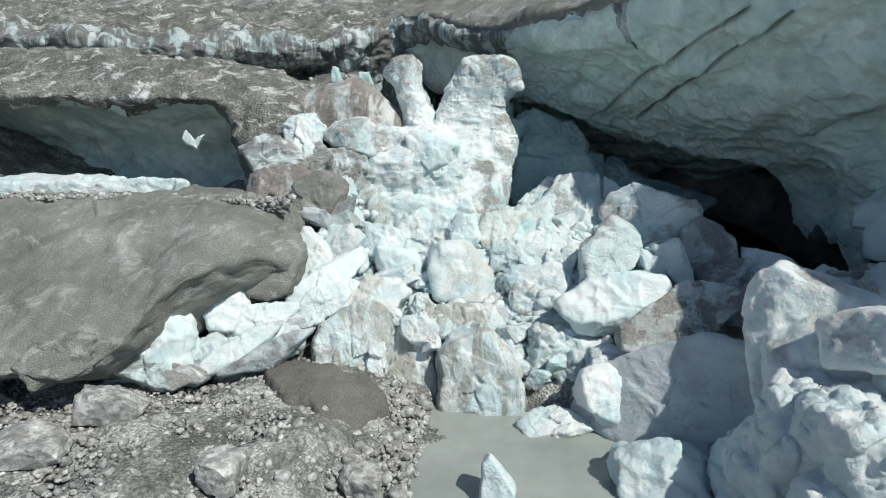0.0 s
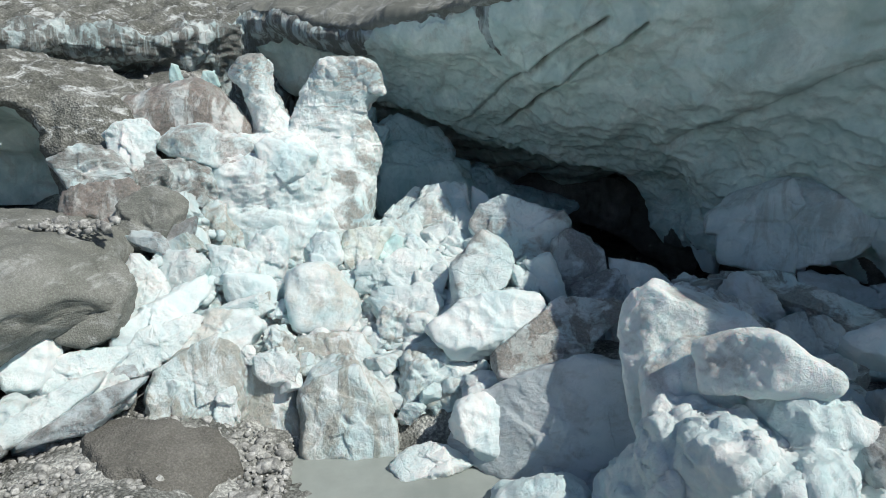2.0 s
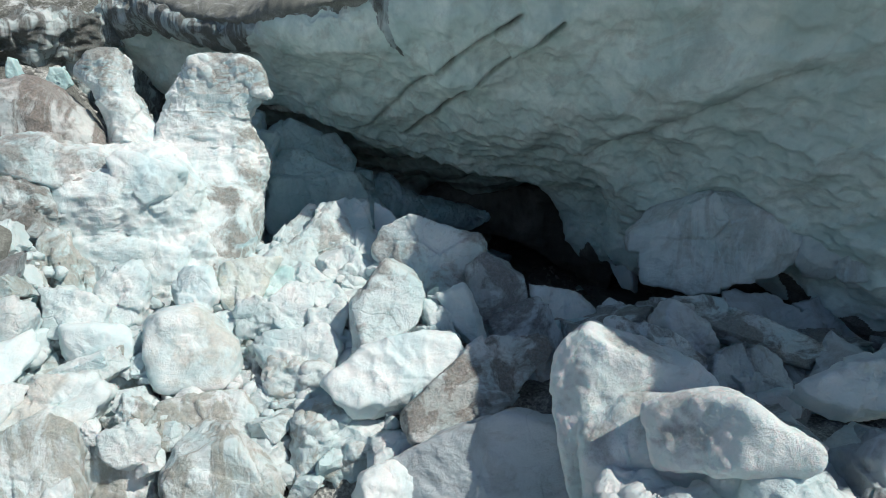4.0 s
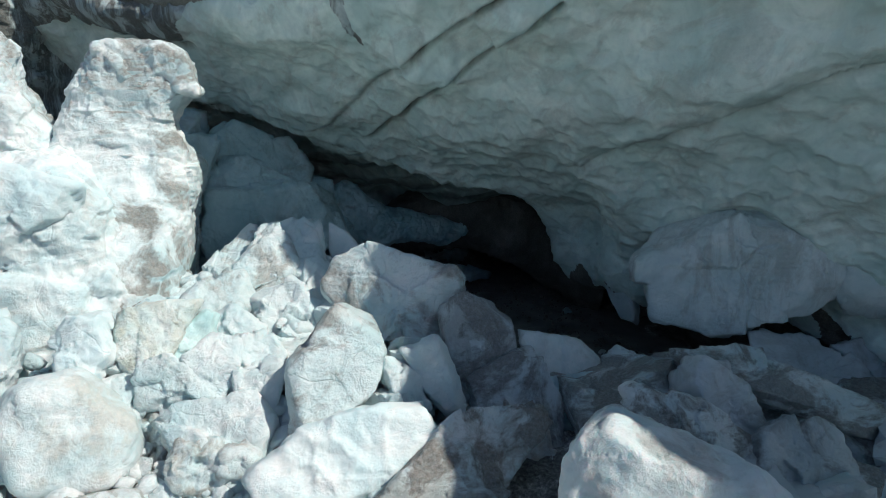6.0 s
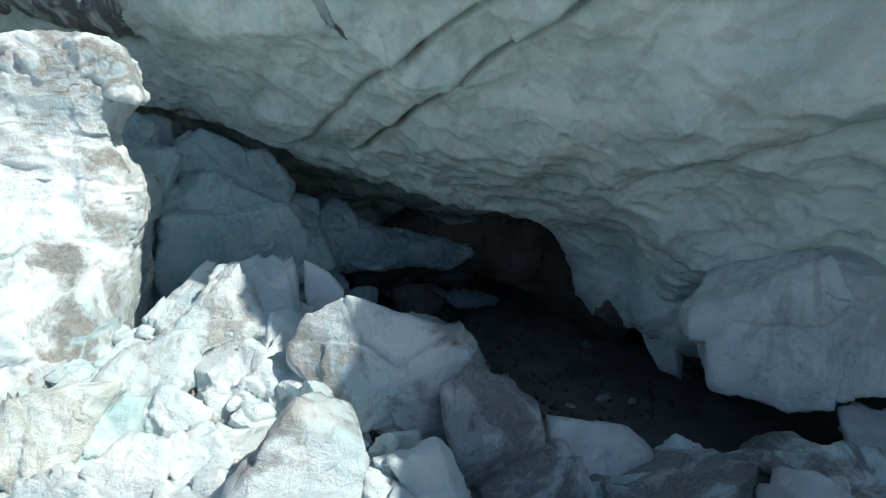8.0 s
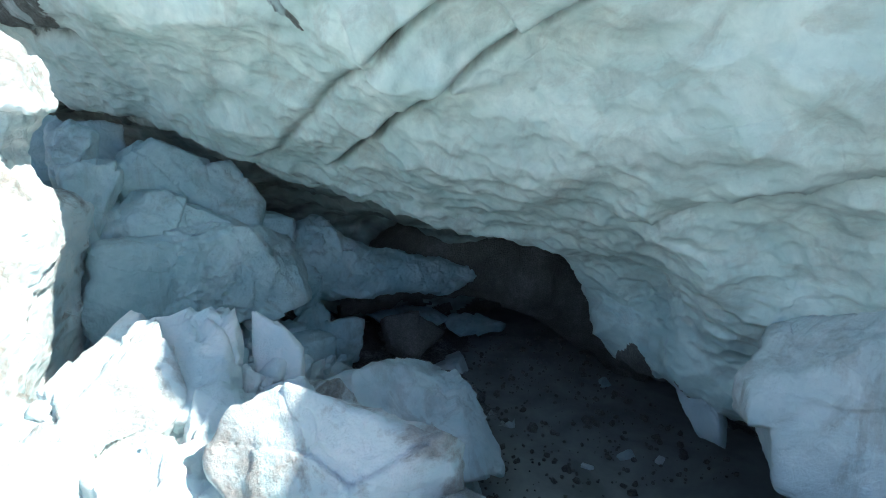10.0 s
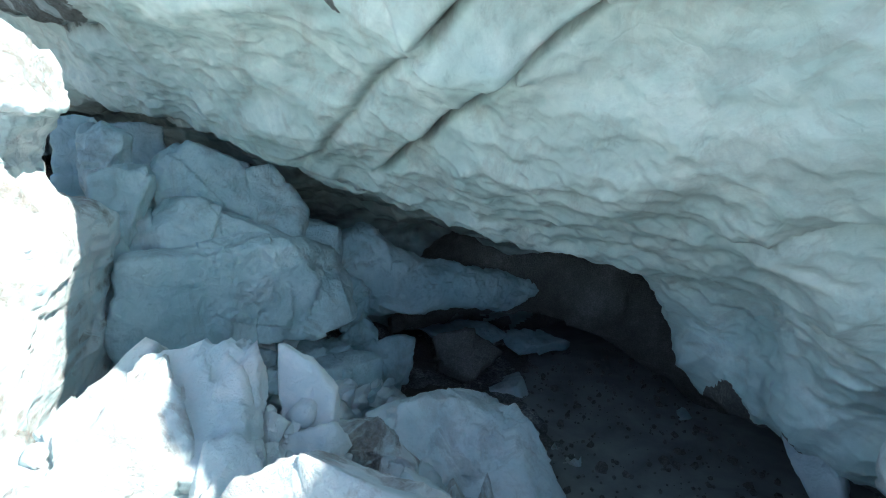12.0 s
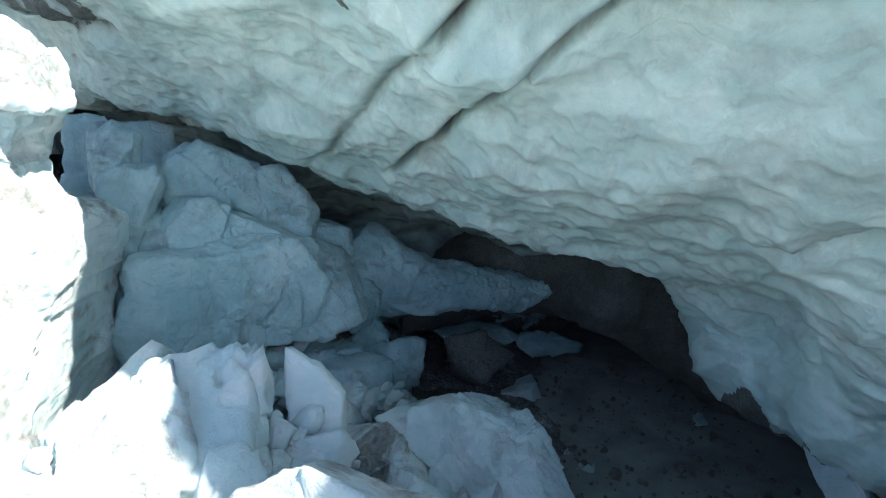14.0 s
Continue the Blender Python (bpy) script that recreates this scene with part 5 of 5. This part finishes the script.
shard((5.86, 12.13, -0.26), (30, -20), 1.2, ((-1.44, 0.63), (-0.02, -0.81), (1.44, -0.42), (1.44, -0.12), (1.09, 0.47), (0.30, 0.81), (-1.10, 0.80)), ICE_GREY, "blue ice block standing in the pond")
shard((1.14, 10.80, 0.22), (8, 0), 0.6, ((-0.36, -0.71), (0.29, -0.73), (0.36, 0.12), (-0.15, 0.73), (-0.30, 0.62), (-0.36, -0.31)), ICE_CLEAN, "pointed ice piece rising from the pond", crag=0.06, cuts=1)
shard((13.89, 18.35, 4.55), (4, -42), 1.7, ((-2.13, 0.13), (-1.89, -1.05), (-1.48, -1.41), (-0.06, -1.43), (1.19, -0.94), (1.94, -0.49), (2.10, 0.02), (2.13, 0.68), (1.49, 1.18), (0.32, 1.43), (-0.53, 1.31), (-1.70, 0.98), (-2.03, 0.68)), ICE_WEDGED, "blue-white ice block wedged under the cliff", crag=0.085, level=6, cuts=3)
shard((16.45, 16.12, 4.83), (4, -42), 1.6, ((-1.23, 0.30), (-1.21, -0.50), (-0.98, -0.98), (0.05, -0.89), (1.23, -0.61), (0.86, 0.98), (-0.10, 0.76)), ICE_WEDGED, "second ice block wedged under the cliff")
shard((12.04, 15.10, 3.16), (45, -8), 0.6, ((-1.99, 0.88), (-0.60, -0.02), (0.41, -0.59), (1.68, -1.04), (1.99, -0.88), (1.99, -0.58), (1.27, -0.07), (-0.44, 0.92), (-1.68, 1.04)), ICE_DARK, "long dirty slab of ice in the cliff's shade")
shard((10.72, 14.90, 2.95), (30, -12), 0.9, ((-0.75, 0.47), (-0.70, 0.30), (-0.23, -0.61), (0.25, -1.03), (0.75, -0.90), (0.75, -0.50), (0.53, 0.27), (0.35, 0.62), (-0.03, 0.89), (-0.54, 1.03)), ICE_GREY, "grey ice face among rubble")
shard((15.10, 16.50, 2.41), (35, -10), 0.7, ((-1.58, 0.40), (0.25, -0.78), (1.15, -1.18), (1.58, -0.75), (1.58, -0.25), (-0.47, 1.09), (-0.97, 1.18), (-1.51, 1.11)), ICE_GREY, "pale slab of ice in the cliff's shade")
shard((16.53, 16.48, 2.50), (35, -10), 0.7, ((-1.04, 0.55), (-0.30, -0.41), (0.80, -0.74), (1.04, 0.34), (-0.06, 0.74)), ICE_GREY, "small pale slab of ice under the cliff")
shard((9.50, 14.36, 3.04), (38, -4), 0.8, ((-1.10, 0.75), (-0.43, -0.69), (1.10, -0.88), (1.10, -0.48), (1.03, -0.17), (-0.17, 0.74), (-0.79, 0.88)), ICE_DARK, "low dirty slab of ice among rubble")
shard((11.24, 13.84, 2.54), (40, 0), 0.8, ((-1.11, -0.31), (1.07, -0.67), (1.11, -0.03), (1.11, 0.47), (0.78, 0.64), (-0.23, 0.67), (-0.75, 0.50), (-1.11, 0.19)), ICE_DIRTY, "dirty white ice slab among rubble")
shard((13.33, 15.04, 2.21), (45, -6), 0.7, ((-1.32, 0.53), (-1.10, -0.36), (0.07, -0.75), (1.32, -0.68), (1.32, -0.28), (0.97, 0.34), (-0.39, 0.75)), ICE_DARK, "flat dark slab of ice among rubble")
shard((11.02, 11.11, 3.89), (30, -10), 1.2, ((-1.14, -0.03), (-0.83, -0.50), (-0.16, -0.71), (1.11, -0.49), (1.14, 0.71), (0.33, 0.48)), ICE, "white ice block with a sunlit top")
shard((10.29, 9.92, 2.99), (20, 0), 1.0, ((-0.52, 0.36), (-0.39, -0.59), (0.24, -0.69), (0.52, -0.36), (0.52, 0.14), (0.27, 0.69), (-0.34, 0.58)), ICE_GREY, "grey ice block among rubble")
shard((8.65, 9.63, 3.29), (15, -10), 0.35, ((-0.23, 0.14), (-0.19, -0.14), (0.23, -0.18), (0.20, 0.18)), ICE_CLEAN, "small white ice cube beside the fang", sharp=40)
shard((9.17, 9.15, 2.68), (30, -6), 1.2, ((-0.68, 0.32), (-0.39, -0.65), (0.49, -0.69), (0.68, -0.31), (0.68, 0.19), (0.39, 0.53), (-0.19, 0.69), (-0.66, 0.59)), ICE_DIRTY, "grey dusty ice block")
for i, (at, size, turn, mat, cut, what) in enumerate((
    ((1.5, 28.2, 4.9), (1.2, 1.4, 2.2), (0, -8, 10), ICE_BLUE, ((-0.6, -0.3, 1, 0.75),), "narrow blue ice block in a cleft"),
    ((4.2, 28.4, 1.6), (5.0, 2.2, 2.0), (0, 4, 0), ICE_BLUE, (), "crushed blue ice below a large block"),
    ((-6.7, 29.6, 8.5), (0.5, 0.4, 1.4), (0, 8, 10), ICE_AQUA, (), "clear ice pillar in a shaded recess"),
    ((-5.5, 29.7, 8.6), (0.8, 0.4, 0.8), (0, -14, 0), ICE_AQUA, (), "clear ice shard in a shaded recess"),
)):
    block("ice_block", at, size, turn, 140 + i * 3, mat, what, planes=cut, cuts=2 if cut else 3, deep=0 if cut else 2, scallop=0.05, bite=(0.68, 0.92) if cut else (0.6, 0.88), crag=0.08)

fused("ice_block", [
    lump_at((2.6, 16.0, 1.1), (1.8, 1.4, 1.3), (0, 8, 20), 505, crag=0.16),
    lump_at((2.3, 17.0, 1.9), (1.9, 1.2, 1.2), (0, -8, 0), 506, crag=0.16),
    lump_at((3.2, 15.5, 0.9), (1.1, 1.0, 1.2), (0, 0, 40), 507, crag=0.16),
], 0.05, ICE_CRUSH, "crushed brown and white ice by the pond", "ice block", rough=0.08, grain=2.2, crag=0.1, cell=1.8)
column("ice_tongue", [
    (5.6, 3.0, 4.6, 29.6, 31.4), (6.2, 2.7, 5.0, 29.6, 31.4), (6.7, 2.7, 5.05, 29.7, 31.4), (7.3, 2.6, 4.65, 29.8, 31.4), (8.0, 2.6, 4.15, 30, 31.4), (8.8, 2.6, 3.85, 30.2, 31.5), (9.5, 2.6, 3.7, 30.3, 31.6),
    (10.2, 2.45, 3.55, 30.5, 31.7), (10.8, 2.42, 3.45, 30.7, 31.7), (11.3, 2.6, 3.3, 30.9, 31.6), (11.8, 2.75, 3.2, 31.0, 31.5), (12.1, 2.85, 3.1, 31.1, 31.4), (12.25, 2.93, 2.98, 31.2, 31.3),
], 110, 190, ICE_BLUE, "blue ice tongue reaching into the cave", "ice tongue", square=0.85, lying=True, rough=0.07, grain=1.3, crag=0.16, cell=1.1)
fused("ice_fang", [
    shard_at((7.56, 12.28, 2.48), (10, -24), 1.5, ((-1.40, 1.38), (-1.00, -0.59), (-0.63, -1.32), (-0.18, -1.81), (0.76, -2.11), (1.40, -0.20), (1.40, 0.60), (1.30, 1.22), (0.73, 1.59), (-0.19, 1.92), (-0.77, 2.11), (-1.21, 1.78)), level=6, seed=21, crag=0.03),
    shard_at((7.74, 10.25, 3.84), (4, -52), 1.2, ((-1.10, 0.12), (-0.73, -0.64), (0.90, -0.20), (1.10, -0.06), (1.09, 0.17), (0.88, 0.37), (0.41, 0.57), (0.10, 0.64), (-0.53, 0.46)), level=6, seed=22, crag=0.02, sharp=40),
    shard_at((7.27, 11.26, 2.43), (14, -42), 1.5, ((-1.15, 0.99), (-0.66, -1.21), (0.15, -1.46), (0.64, -0.53), (1.15, 0.98), (0.83, 1.46), (-0.23, 1.41)), seed=23, crag=0.02, sharp=24),
], 0.04, ICE_FANG, "white overhanging ice fang with a dusty top", "ice block", melt=14, rough=0.04, grain=1.4, scallop=0.03, crag=0.03, cell=1.0)
fused("ice_mound", [
    lump_at((7.25, 9.45, 2.15), (2.0, 1.7, 2.3), (0, 6, 10), 23, level=6, crag=0.12, sharp=14),
    lump_at((8.25, 9.5, 2.4), (1.6, 1.4, 1.9), (0, 0, 10), 25, crag=0.12, sharp=14),
    lump_at((6.6, 10.5, 1.5), (1.5, 1.5, 2.6), (0, 0, 0), 26, crag=0.12, sharp=14),
    lump_at((7.9, 8.6, 1.5), (2.0, 1.5, 2.2), (0, 0, 0), 27, crag=0.14, sharp=14),
    lump_at((9.4, 10.6, 1.8), (1.8, 2.0, 1.8), (0, 0, 0), 28, crag=0.12, sharp=14),
    lump_at((7.0, 8.7, 1.0), (1.6, 1.4, 2.2), (0, 0, 20), 29, crag=0.12, sharp=14),
], 0.045, ICE_CLEAN, "lumpy melting ice foot below the fang", "ice block", rough=0.10, grain=1.9, scallop=0.16)
column("dirt_bank", [
    (7.6, 0.9, 2.6, 32.6, 34.5), (8.6, 1.3, 3.4, 32.2, 34.3), (9.8, 1.75, 4.2, 31.8, 34), (11.2, 2.0, 4.9, 31.3, 33.6), (12.6, 1.95, 4.9, 30.6, 33), (13.8, 1.6, 4.6, 29.8, 32.4), (14.8, 1.0, 4.2, 29.0, 31.8), (15.8, 0.3, 3.8, 28.2, 31), (16.6, -0.4, 3.4, 27.6, 30.4),
], 110, 150, CAVE_DIRT_SHADE, "hanging bank of grey-brown frozen dirt in the cave", "dirt bank", square=0.8, lying=True, rough=0.16, grain=0.8, crag=0.12, cell=0.6)
rm = random.Random(9)
strip = []
for i in range(11):
    g = rm.random()
    strip.append(lump_at((-8.4 + 4.9 * g + rm.uniform(-0.5, 0.5), 12.6 + 3.5 * g + rm.uniform(-0.5, 0.3), 0.75 + 1.2 * g + rm.uniform(-0.35, 0.3)),
                         (rm.uniform(0.9, 1.9), rm.uniform(0.5, 0.9), rm.uniform(0.3, 0.6)), (rm.uniform(-10, 10), -20 + rm.uniform(-12, 12), 25), 540 + i, sharp=9, cuts=5, level=4))
fused("melt_ice", strip, 0.045, ICE, "white rounded melting ice with dark hollows under the slab", "melting ice", rough=0.09, grain=1.6, scallop=0.14)
fused("ice_hollow", [
    lump_at((-12.0, 18.0, 4.65), (5.6, 1.2, 0.8), (0, -4, 5), 91, crag=0.1),
    lump_at((-9.9, 18.3, 4.95), (1.8, 1.2, 0.7), (0, 0, 0), 92, crag=0.1),
], 0.07, ICE_CLEAN, "white ice rim in front of the hollow", "ice ledge", rough=0.08)
lx, ly = np.linspace(-5.2, -0.9, 130), np.linspace(11.0, 15.3, 120)
LX, LY = (a.ravel() for a in np.meshgrid(lx, ly, indexing="ij"))
lp = np.stack([LX, LY, np.zeros_like(LX)], 1)
ell = np.hypot(((LX + 3.0) + 0.25 * (LY - 13)) / 1.65, (LY - 13.2) / 1.25) + 0.28 * fbm(lp * 0.8 + 4, 5, 0.55)
LZ = ground_height(LX, LY) - 0.25 + 0.55 * smooth((0.98 - ell) / 0.24) + 0.05 * fbm(lp * 1.5, 4)
thing("silt_lens", mesh_of("silt_lens", np.stack([LX, LY, LZ], 1), grid_faces(130, 120)), SILT_PLAIN, "dark brown-grey silt slab with a broken edge", "silt slab")
for at, size, turn, sd in (((-6.6, 10.5, 1.75), (1.1, 0.8, 0.75), (0, 8, 20), 94), ((-7.2, 8.9, 1.75), (1.3, 0.9, 0.5), (0, -6, 10), 95), ((-3.9, 9.4, 1.25), (0.8, 0.7, 0.6), (0, 0, 0), 96), ((-1.25, 12.5, 0.2), (0.45, 0.35, 0.32), (0, 0, 0), 97), ((-1.6, 10.6, 0.35), (0.9, 0.6, 0.5), (0, 10, 0), 98)):
    block("boulder", at, size, turn, sd, STONE, "angular grey boulder on the gravel bank", "boulder", crag=0.06, level=4)


def surface(x, y):
    return float(ground_height(np.array([x]), np.array([y]))[0])


def pile_top(x, y):
    return float(pile_height(np.array([x]), np.array([y]))[0])


# ---- loose pieces ----
rnd = random.Random(5)
MEDIUM = [mesh_of("ice_chunk", *lump((1.0, rnd.uniform(0.55, 0.95), rnd.uniform(0.4, 0.85)), 400 + i, level=4, cuts=2, deep=2, bite=(0.6, 0.9), crag=0.06), crisp=24) for i in range(8)]
for i, me in enumerate(MEDIUM):
    me.materials.append((ICE_CLEAN, ICE, ICE_DIRTY, ICE_CLEAN, ICE, ICE_CLEAN, ICE_BROWN, ICE)[i])
made = 0
while made < 240:
    x, y = rnd.uniform(-4.5, 6.5), rnd.uniform(15.0, 22.5)
    if y > 19.3 and x < 0.8 or x > 3.5 and y < 15.8:
        continue
    size = 0.22 + min(0.6, rnd.expovariate(4))
    ob = thing("ice_chunk", MEDIUM[rnd.randrange(8)], None, "angular block of white ice in the pile", "ice chunk", "ice blocks on the slope",
               m=pose(x, y, pile_top(x, y) + 0.3 + size * 0.2, *(rnd.uniform(-35, 35) for _ in range(2)), rnd.uniform(0, 360)))
    ob.scale = (size * rnd.uniform(0.9, 1.5), size, size)
    made += 1
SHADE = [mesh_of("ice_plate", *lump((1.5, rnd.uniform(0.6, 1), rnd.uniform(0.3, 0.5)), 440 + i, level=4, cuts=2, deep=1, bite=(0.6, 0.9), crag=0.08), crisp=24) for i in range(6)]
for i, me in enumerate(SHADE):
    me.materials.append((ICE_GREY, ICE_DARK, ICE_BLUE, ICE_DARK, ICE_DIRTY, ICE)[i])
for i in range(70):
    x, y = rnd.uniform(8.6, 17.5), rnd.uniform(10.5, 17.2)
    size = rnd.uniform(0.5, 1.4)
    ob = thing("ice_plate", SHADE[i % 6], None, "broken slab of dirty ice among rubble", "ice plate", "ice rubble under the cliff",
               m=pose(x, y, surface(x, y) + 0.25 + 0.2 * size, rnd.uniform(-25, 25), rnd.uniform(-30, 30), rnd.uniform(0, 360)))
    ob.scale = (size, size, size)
CHIPS = [mesh_of("ice_chip", *lump((1.0, 0.8, 0.7), 330 + i, level=3, cuts=3, deep=2, crag=0.05), crisp=24) for i in range(4)]
for i, me in enumerate(CHIPS):
    me.materials.append(ICE_BLUE if i % 2 else ICE_CLEAN)
for i in range(56):
    x, y = rnd.uniform(1.8, 7.0), rnd.uniform(26.3, 28.4)
    size = 0.2 + rnd.expovariate(4)
    ob = thing("ice_chunk", CHIPS[i % 4], None, "broken piece of blue ice below the big block", "ice chunk", "broken ice in the cave",
               m=pose(x, y, 3.2 - 0.32 * max(0, x - 2.5) + rnd.uniform(-0.3, 0.2), *(rnd.uniform(-180, 180) for _ in range(3))))
    ob.scale = (size, size, size)
for i in range(70):
    x, y = rnd.uniform(5.2, 7.8), rnd.uniform(26.6, 29.6)
    size = 0.12 + rnd.expovariate(6)
    ob = thing("ice_chunk", CHIPS[i % 4], None, "broken piece of blue ice in the cave mouth", "ice chunk", "broken ice in the cave",
               m=pose(x, y, surface(x, y) + 0.15 + max(0, 1.2 - abs(x - 5.8)) * 0.5, *(rnd.uniform(-180, 180) for _ in range(3))))
    ob.scale = (size, size, size)
for x, y, size in ((15.3, 28.25, 0.6), (13.6, 24.4, 0.45), (14.3, 24.0, 0.35), (9.0, 27.2, 0.7), (12.4, 24.2, 0.3), (9.3, 24.0, 0.3)):
    ob = thing("ice_chunk", CHIPS[int(x) % 4], None, "flat ice chip lying in the stream", "ice chunk", "ice chips in the stream", m=pose(x, y, 0.06, 0, 0, 40 * x))
    ob.scale = (size, size * 0.6, size * 0.35)
ROCKS = [mesh_of("stone", *lump((1.0, rnd.uniform(0.6, 0.95), rnd.uniform(0.4, 0.8)), 360 + i, level=3, cuts=9, sharp=16, crag=0.05)) for i in range(10)]
for me in ROCKS:
    me.materials.append(STONE)
made = 0
while made < 280:
    x, y = -0.75 - rnd.expovariate(1.0) + 0.25 * rnd.random(), rnd.uniform(9.5, 14.6)
    if x < -4.5:
        continue
    size = min(0.45, 0.08 + rnd.expovariate(14))
    ob = thing("stone", ROCKS[rnd.randrange(10)], None, "pale grey stone on the gravel shore", "stone", "stones on the shore",
               m=pose(x, y, max(surface(x, y), -0.05) + 0.06 + size * 0.15, rnd.uniform(-20, 20), rnd.uniform(-20, 20), rnd.uniform(0, 360)))
    ob.scale = (size, size, size)
    made += 1


def scatter(name, n, spots, sizes, meshes, material, label):
    """Many small pieces in one mesh."""
    vs, fs, k = [], [], 0
    for _ in range(n):
        x, y, z = spots()
        v, f = meshes[rnd.randrange(len(meshes))]
        s = sizes()
        vs.append(place(v * s, x, y, z, rnd.uniform(-40, 40), rnd.uniform(-40, 40), rnd.uniform(0, 360)))
        fs.append(f + k)
        k += len(v)
    return thing(name, mesh_of(name, np.concatenate(vs), np.concatenate(fs)), material, label, name, kind="stuff")


PEBBLES = [lump((1.0, 0.8, 0.6), 380 + i, level=1, cuts=4, crag=0.03) for i in range(6)]


def bank_spot():
    x, y = rnd.uniform(-11, -0.6), rnd.uniform(6.5, 14.8)
    return x, y, surface(x, y) + 0.07


def crest_spot():
    x = -13.5 + 8.7 * rnd.random()
    return x, 16.2 + 0.9 * rnd.random() ** 2, 4.98 + rnd.uniform(-0.05, 0.08)


def hill_spot():
    x, y = rnd.uniform(-24, -3), rnd.uniform(26, 48)
    return x, y, surface(x, y) + 0.1


def cave_spot():
    x, y = rnd.uniform(8, 16), rnd.uniform(23, 33)
    return x, y, 0.05


scatter("gravel", 9000, bank_spot, lambda: 0.025 + rnd.expovariate(22), PEBBLES, STONE, "loose pale gravel on the moraine bank")
scatter("crest_gravel", 1500, crest_spot, lambda: 0.03 + rnd.expovariate(20), PEBBLES, STONE, "pale gravel along the crest of the silt slab")
scatter("scree", 1400, hill_spot, lambda: 0.08 + rnd.expovariate(7), PEBBLES, STONE, "scattered stones on the hillside")
scatter("stream_gravel", 900, cave_spot, lambda: 0.03 + rnd.expovariate(22), PEBBLES, CAVE_DIRT_SHADE, "gravel in the cave stream, toned dark for the cave's shade")
CRUMBS = [lump((1.0, 0.8, 0.7), 300 + i, level=2, cuts=3, deep=2, crag=0.04) for i in range(8)]


def pile_spot():
    while True:
        x, y = rnd.uniform(-4.3, 6.5), rnd.uniform(15.2, 22.5)
        if not (y > 19.5 and x < 0.8 or x > 4 and y < 16 or x < 0.5 and y < 16.0):
            return x, y, pile_top(x, y) + rnd.uniform(0.0, 0.55)


scatter("crushed_ice", 1300, pile_spot, lambda: min(0.6, 0.07 + rnd.expovariate(7)), CRUMBS, ICE_CLEAN, "broken white ice pieces filling the pile")


def heap_spot():
    x, y = 4.6 + 4.4 * rnd.random() ** 1.2, rnd.uniform(26.1, 28.6)
    return x, y, 0.1 + rnd.random() * max(0.1, 3.0 - 0.68 * (x - 4.6) - 0.5 * max(0, 27 - y))


scatter("ice_rubble", 420, heap_spot, lambda: min(0.75, 0.14 + rnd.expovariate(5)), CRUMBS, ICE, "heap of broken blue-white ice at the cave mouth")
